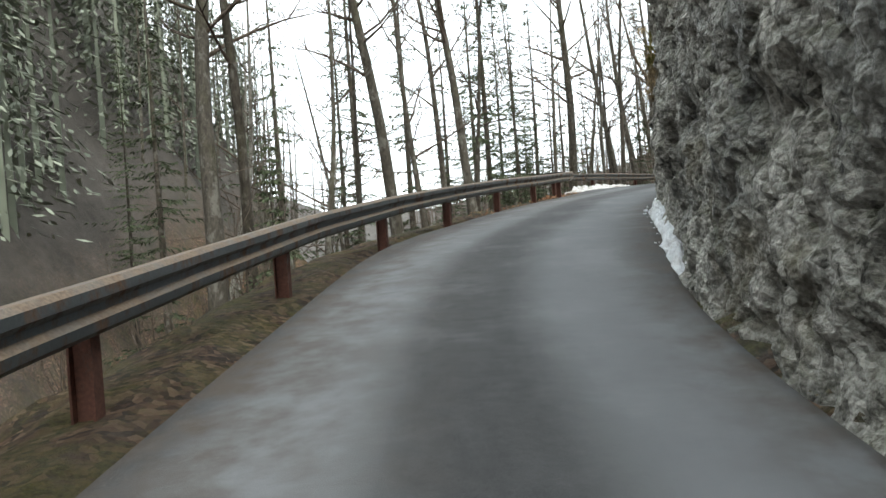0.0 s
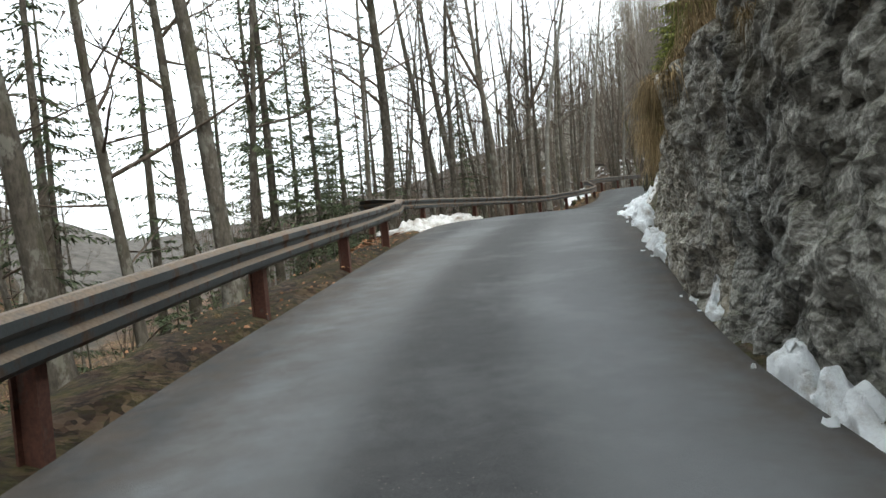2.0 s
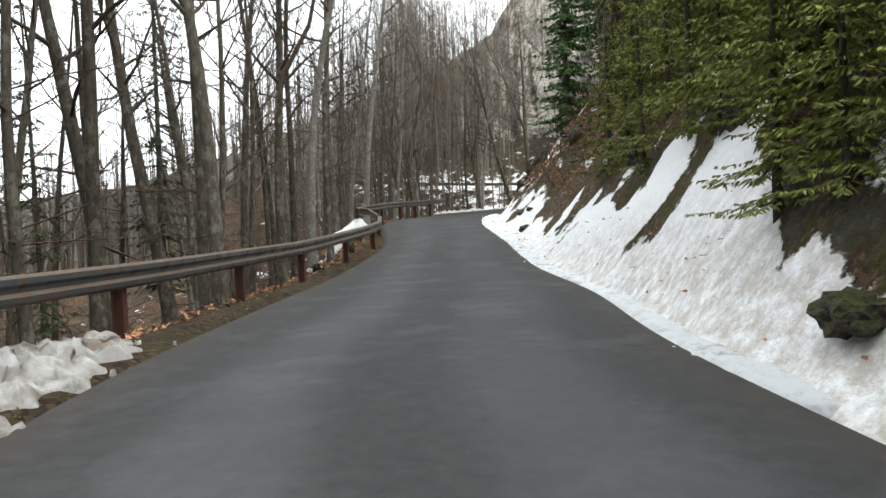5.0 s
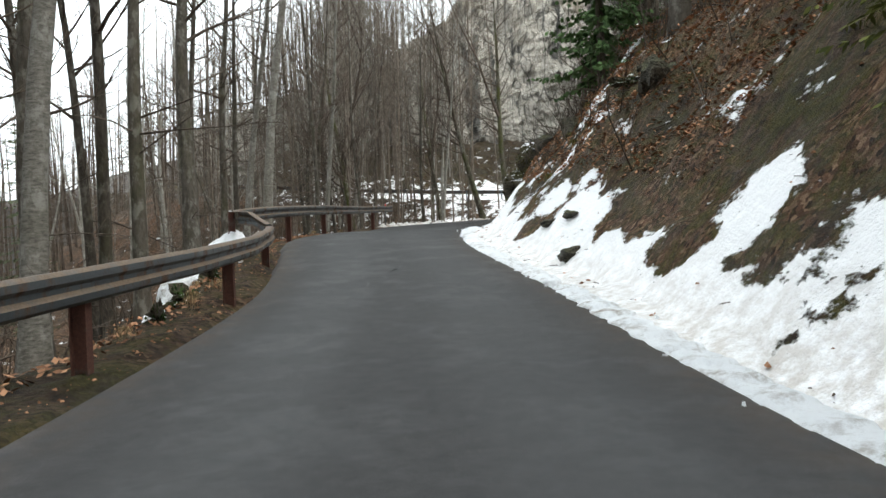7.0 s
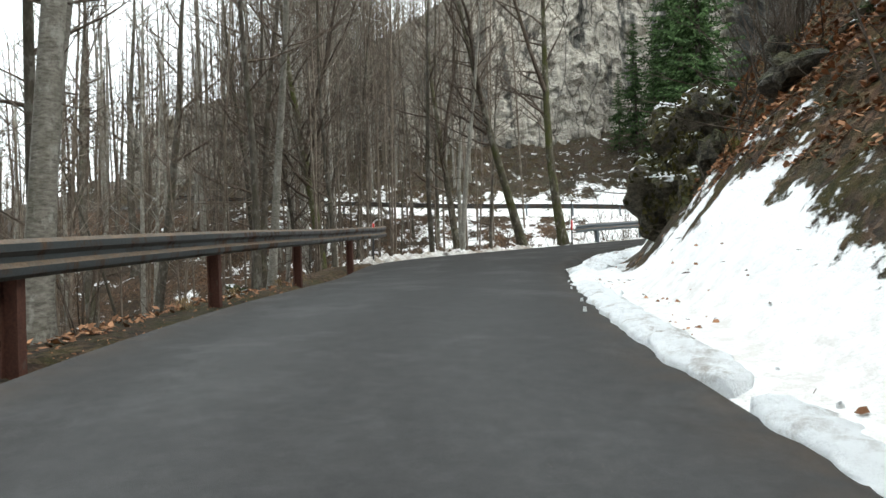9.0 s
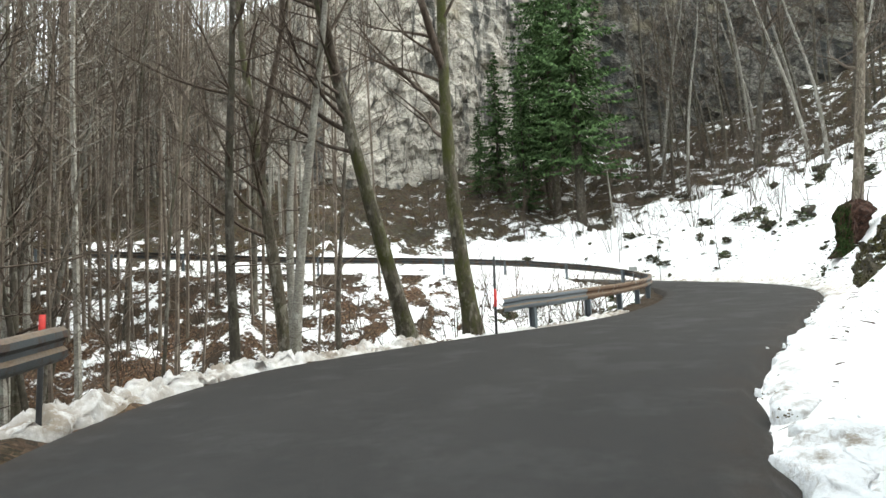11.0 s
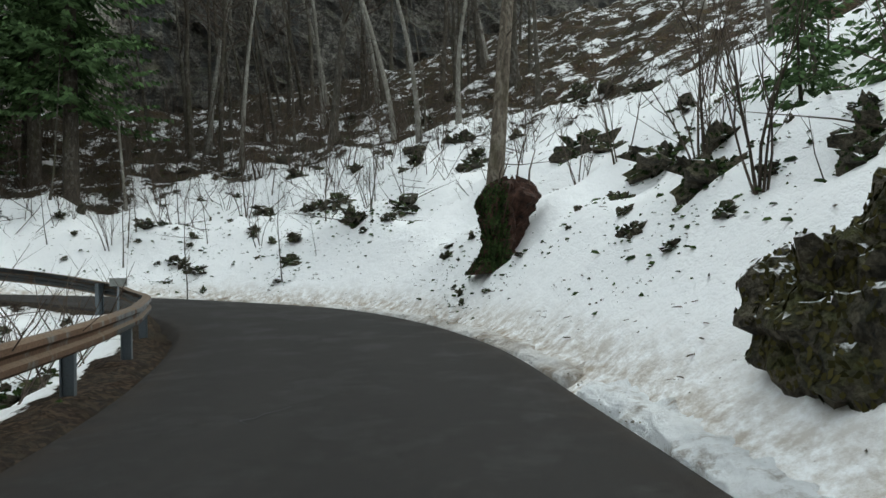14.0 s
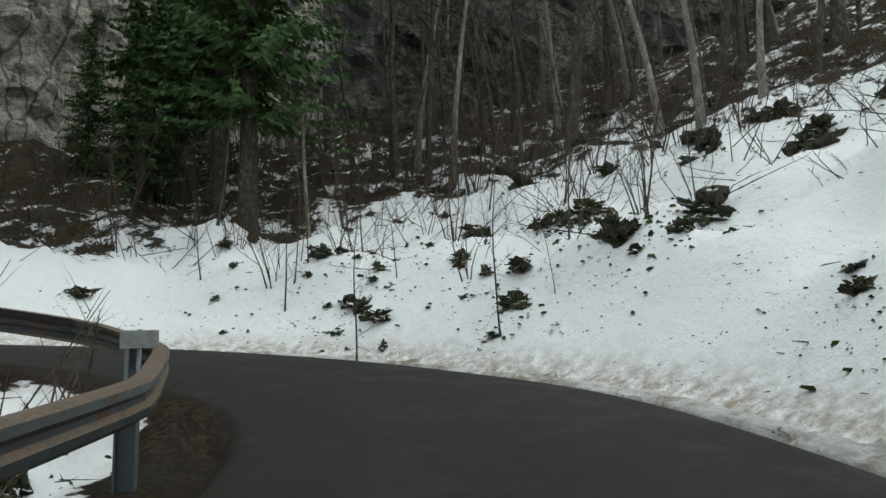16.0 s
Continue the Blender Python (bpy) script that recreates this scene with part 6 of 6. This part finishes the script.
for s, h in ((4.75, 2.0), (4.85, 2.3), (4.6, 2.4), (5.0, 2.2), (5.1, 2.0), (4.9, 2.5), (5.15, 2.6), (5.2, 2.9), (5.05, 2.8), (5.25, 2.5), (5.12, 3.2), (5.2, 3.4), (5.0, 3.0)):
    x, y = off_edge(s, 0.12, 1)
    tuft(x, y, float(np.interp(s, ROAD_S, ROAD[:, 4])) + h, 0.55 if h < 2.55 else 0.95, int(h * 10), h > 2.75)
for k in range(24):
    s, d = rng.uniform(7.4, 8.6), rng.uniform(1.6, 5)
    x, y = off_edge(s, d, 1)
    tuft(x, y, ground_at(x, y) + 0.03, rng.uniform(0.5, 0.9), k)
for k in range(90):
    s, d = rng.uniform(11.8, 16.6), 1.7 + rng.random() * 6.5
    x, y = off_edge(s, d, 1)
    if noise.noise(Vector((x * 0.6, y * 0.6, 3))) > -0.1:
        tuft(x, y, ground_at(x, y) + 0.04, rng.uniform(0.5, 1.2), k, k % 3 > 0)
for k in range(22):
    s, d = rng.uniform(12.0, 16.4), 2.4 + rng.random() * 5
    x, y = off_edge(s, d, 1)
    ivy_stone(x, y, rng.uniform(0.2, 0.5), k, -0.05, 0.8, k % 2 == 0, "mossy dark stone on the leaf-strewn bank")
for k in range(26):
    s, d = rng.uniform(3.0, 18), rng.uniform(0.5, 1.6)
    x, y = off_edge(s, d, -1)
    tuft(x, y, ground_at(x, y), rng.uniform(0.2, 0.45), k)


# ---- marker poles, sign and wall ----
def marker_pole(x, y, tall, label, lo_band=0.42, hi_band=0.62):
    thing = new("snow_pole")
    for name, lo, hi, mat in (("pole", -0.3, tall, BLACK), ("red_band", tall * lo_band, tall * hi_band, RED)):
        v, f = [], []
        r = 0.03 if name == "pole" else 0.034
        tube(v, f, [(0, 0, lo), (0, 0, (lo + hi) / 2), (0, 0, hi)], [r, r, r * 0.95], 10)
        mesh_object(name, v, f, mat, thing)
    thing.matrix_basis = Matrix.Translation((x, y, ground_at(x, y))) @ Matrix.Rotation(radians(2), 4, "Y")
    tagged(thing, label, "marker pole", "snow poles")


marker_pole(47.35, 66.65, 1.9, "black snow pole with a red band at the guardrail's end")
marker_pole(37.7, 66.6, 1.15, "dark snow pole with a red tip beside the road", 0.72, 1.01)


def small_sign(x, y, z, turn):
    thing = new("road_sign")
    v, f = [], []
    g = ground_at(x, y)
    tube(v, f, [(0, 0, g - z - 0.3), (0, 0, 0.1)], [0.025, 0.025], 8)
    mesh_object("post", v, f, RAIL_NEW, thing)
    bm = bmesh.new()
    bmesh.ops.create_cube(bm, size=1, matrix=Matrix.Translation((0, -0.035, 0)) @ Matrix.Diagonal((0.36, 0.012, 0.18, 1)))
    bmesh.ops.bevel(bm, geom=bm.edges[:], offset=0.004, segments=1, affect="EDGES")
    part("plate", bm, SIGN, thing, "small grey sign plate")
    thing.matrix_basis = Matrix.Translation((x, y, z)) @ Matrix.Rotation(turn, 4, "Z")
    tagged(thing, "small grey sign plate on a thin post behind the guardrail", "sign")


small_sign(64.7, 69.35, 8.12, radians(-55))


def retaining_wall():
    v, f = [], []
    rows = [i for i, s in enumerate(ROAD_S) if 25.6 <= s <= 30.2]
    for i in rows:
        p = ROAD[i, :2] - ACROSS[i] * 0.75
        q = ROAD[i, :2] - ACROSS[i] * 0.35
        z = ROAD[i, 4]
        for a, h in ((p, -1.6), (p, -0.02), (q, -0.02), (q, -1.6)):
            v.append((a[0], a[1], z + h + 0.03 * noise.noise(Vector((a[0], a[1], h)))))
    for k in range(len(rows) - 1):
        for c in range(3):
            b = k * 4 + c
            f.append((b, b + 1, b + 5, b + 4))
    tagged(mesh_object("retaining_wall", v, f, CONCRETE, smooth=False), "low grey retaining wall below the upper road", "wall", kind="structure")


retaining_wall()


# ---- litter on the snow and gravel ----
def scatter(name, label, category, spots, size, material, long=4.0, seed=6):
    """Sticks, leaves or grit lying about, too many to count; spots are (x, y)."""
    r = random.Random(seed)
    xs, ys = np.array([p[0] for p in spots]), np.array([p[1] for p in spots])
    zs = height(xs, ys)[0]
    v, f = [], []
    for x, y, z in zip(xs, ys, zs):
        a, q = r.uniform(0, 6.283), size * (0.5 + 1.3 * r.random() ** 3)
        d = Vector((math.cos(a), math.sin(a), r.uniform(-0.1, 0.25))) * q * r.uniform(1, long)
        w = Vector((-math.sin(a), math.cos(a), 0)) * q * 0.5
        u = Vector((0, 0, q * 0.7))
        o = Vector((x, y, z + 0.012))
        b = len(v)
        v.extend([o - d * 0.5 - w, o - d * 0.5 + w, o + d * 0.5 + w * 0.7, o + d * 0.5 - w * 0.7, o - d * 0.3 + u, o + d * 0.4 + u * r.uniform(0.4, 1)])
        f += [(b, b + 4, b + 5, b + 3), (b + 1, b + 2, b + 5, b + 4), (b, b + 1, b + 4), (b + 2, b + 3, b + 5)]
    tagged(mesh_object(name, v, f, material, smooth=False), label, category, kind="stuff")


def patchy(lo, hi, near, far, side, count, seed, bar=0.0):
    r = random.Random(seed)
    out = []
    while len(out) < count:
        x, y = off_edge(r.uniform(lo, hi), near + (far - near) * r.random() ** 1.4, side)
        if noise.noise(Vector((x * 0.55, y * 0.55, seed))) + 0.4 * noise.noise(Vector((x * 2, y * 2, seed))) > bar + r.uniform(-0.2, 0.2):
            out.append((x, y))
    return out


scatter("twigs", "fallen twigs and bits of bark lying on the snow slope", "twigs", patchy(17.8, 27.5, 0.6, 11, 1, 2600, 1), 0.016, TWIG, 10, 1)
scatter("fallen_leaves", "dark wet leaves and crumbs on the snow slope", "leaves", patchy(17.8, 27.5, 1.2, 12, 1, 2400, 2, 0.15), 0.026, TWIG, 1.8, 2)
scatter("twigs", "fallen twigs and needles on the snow bank", "twigs", patchy(7.8, 15.5, 0.3, 4, 1, 500, 3), 0.014, TWIG, 12, 3)
scatter("fallen_leaves", "dark leaves and crumbs on the snow bank", "leaves", patchy(7.8, 16.5, 0.3, 4, 1, 420, 4), 0.03, LEAVES, 1.8, 4)
scatter("gravel", "dark gravel and earth fallen from the rock", "gravel", patchy(2.0, 7.8, -0.25, 0.45, 1, 1500, 5, -0.2), 0.028, ROCK_BROWN, 1.3, 5)
scatter("gravel", "grit and earth along the asphalt's edge", "gravel", patchy(17.5, 26.5, -0.12, 0.25, 1, 1500, 6, -0.2), 0.022, ROCK_BROWN, 1.5, 6)
scatter("fallen_leaves", "dead leaves and earth crumbs below the guardrail", "leaves", patchy(5.5, 16.0, -0.1, 1.4, -1, 2400, 7, -0.3), 0.021, LEAVES, 1.7, 7)
trail = []
r = random.Random(12)
for o in list(scene.collection.all_objects):
    if o.name.startswith("mossy_stone") and o.matrix_basis.translation.x > 48:
        c = o.matrix_basis.translation
        for i in range(15):
            trail.append((c.x + r.gauss(-0.25, 0.5), c.y + r.gauss(0.05, 0.5)))
scatter("ivy", "ivy leaves and dark brush trailing over the snow", "ivy", trail, 0.05, IVY, 2.5, 8)
for s, d, size in ((12.26, 0.95, 0.38), (12.67, 1.25, 0.22), (12.5, 1.4, 0.26)):
    x, y = off_edge(s, d, 1)
    ivy_stone(x, y, size, int(s * 100), -0.3, 0.5, False, "dark bare rock showing through the snow bank")
for s, d, size in ((11.9, 0.9, 0.3), (12.2, 1.1, 0.36), (12.5, 1.0, 0.3), (12.75, 1.2, 0.34), (11.3, 1.0, 0.28), (15.6, 1.0, 0.3)):
    x, y = off_edge(s, d, -1)
    ivy_stone(x, y, size, int(s * 30), 0.0, 0.9, True, "mossy stone with ivy below the guardrail")
for k, (s, d) in enumerate(((12.0, 0.7), (12.15, 0.9), (12.3, 0.7), (12.45, 1.2), (12.6, 0.8), (11.7, 0.8), (15.2, 0.7), (15.5, 0.8), (15.8, 0.7), (16.1, 0.8))):
    x, y = off_edge(s, d, -1)
    tuft(x, y, ground_at(x, y) + 0.12, 0.5, k)
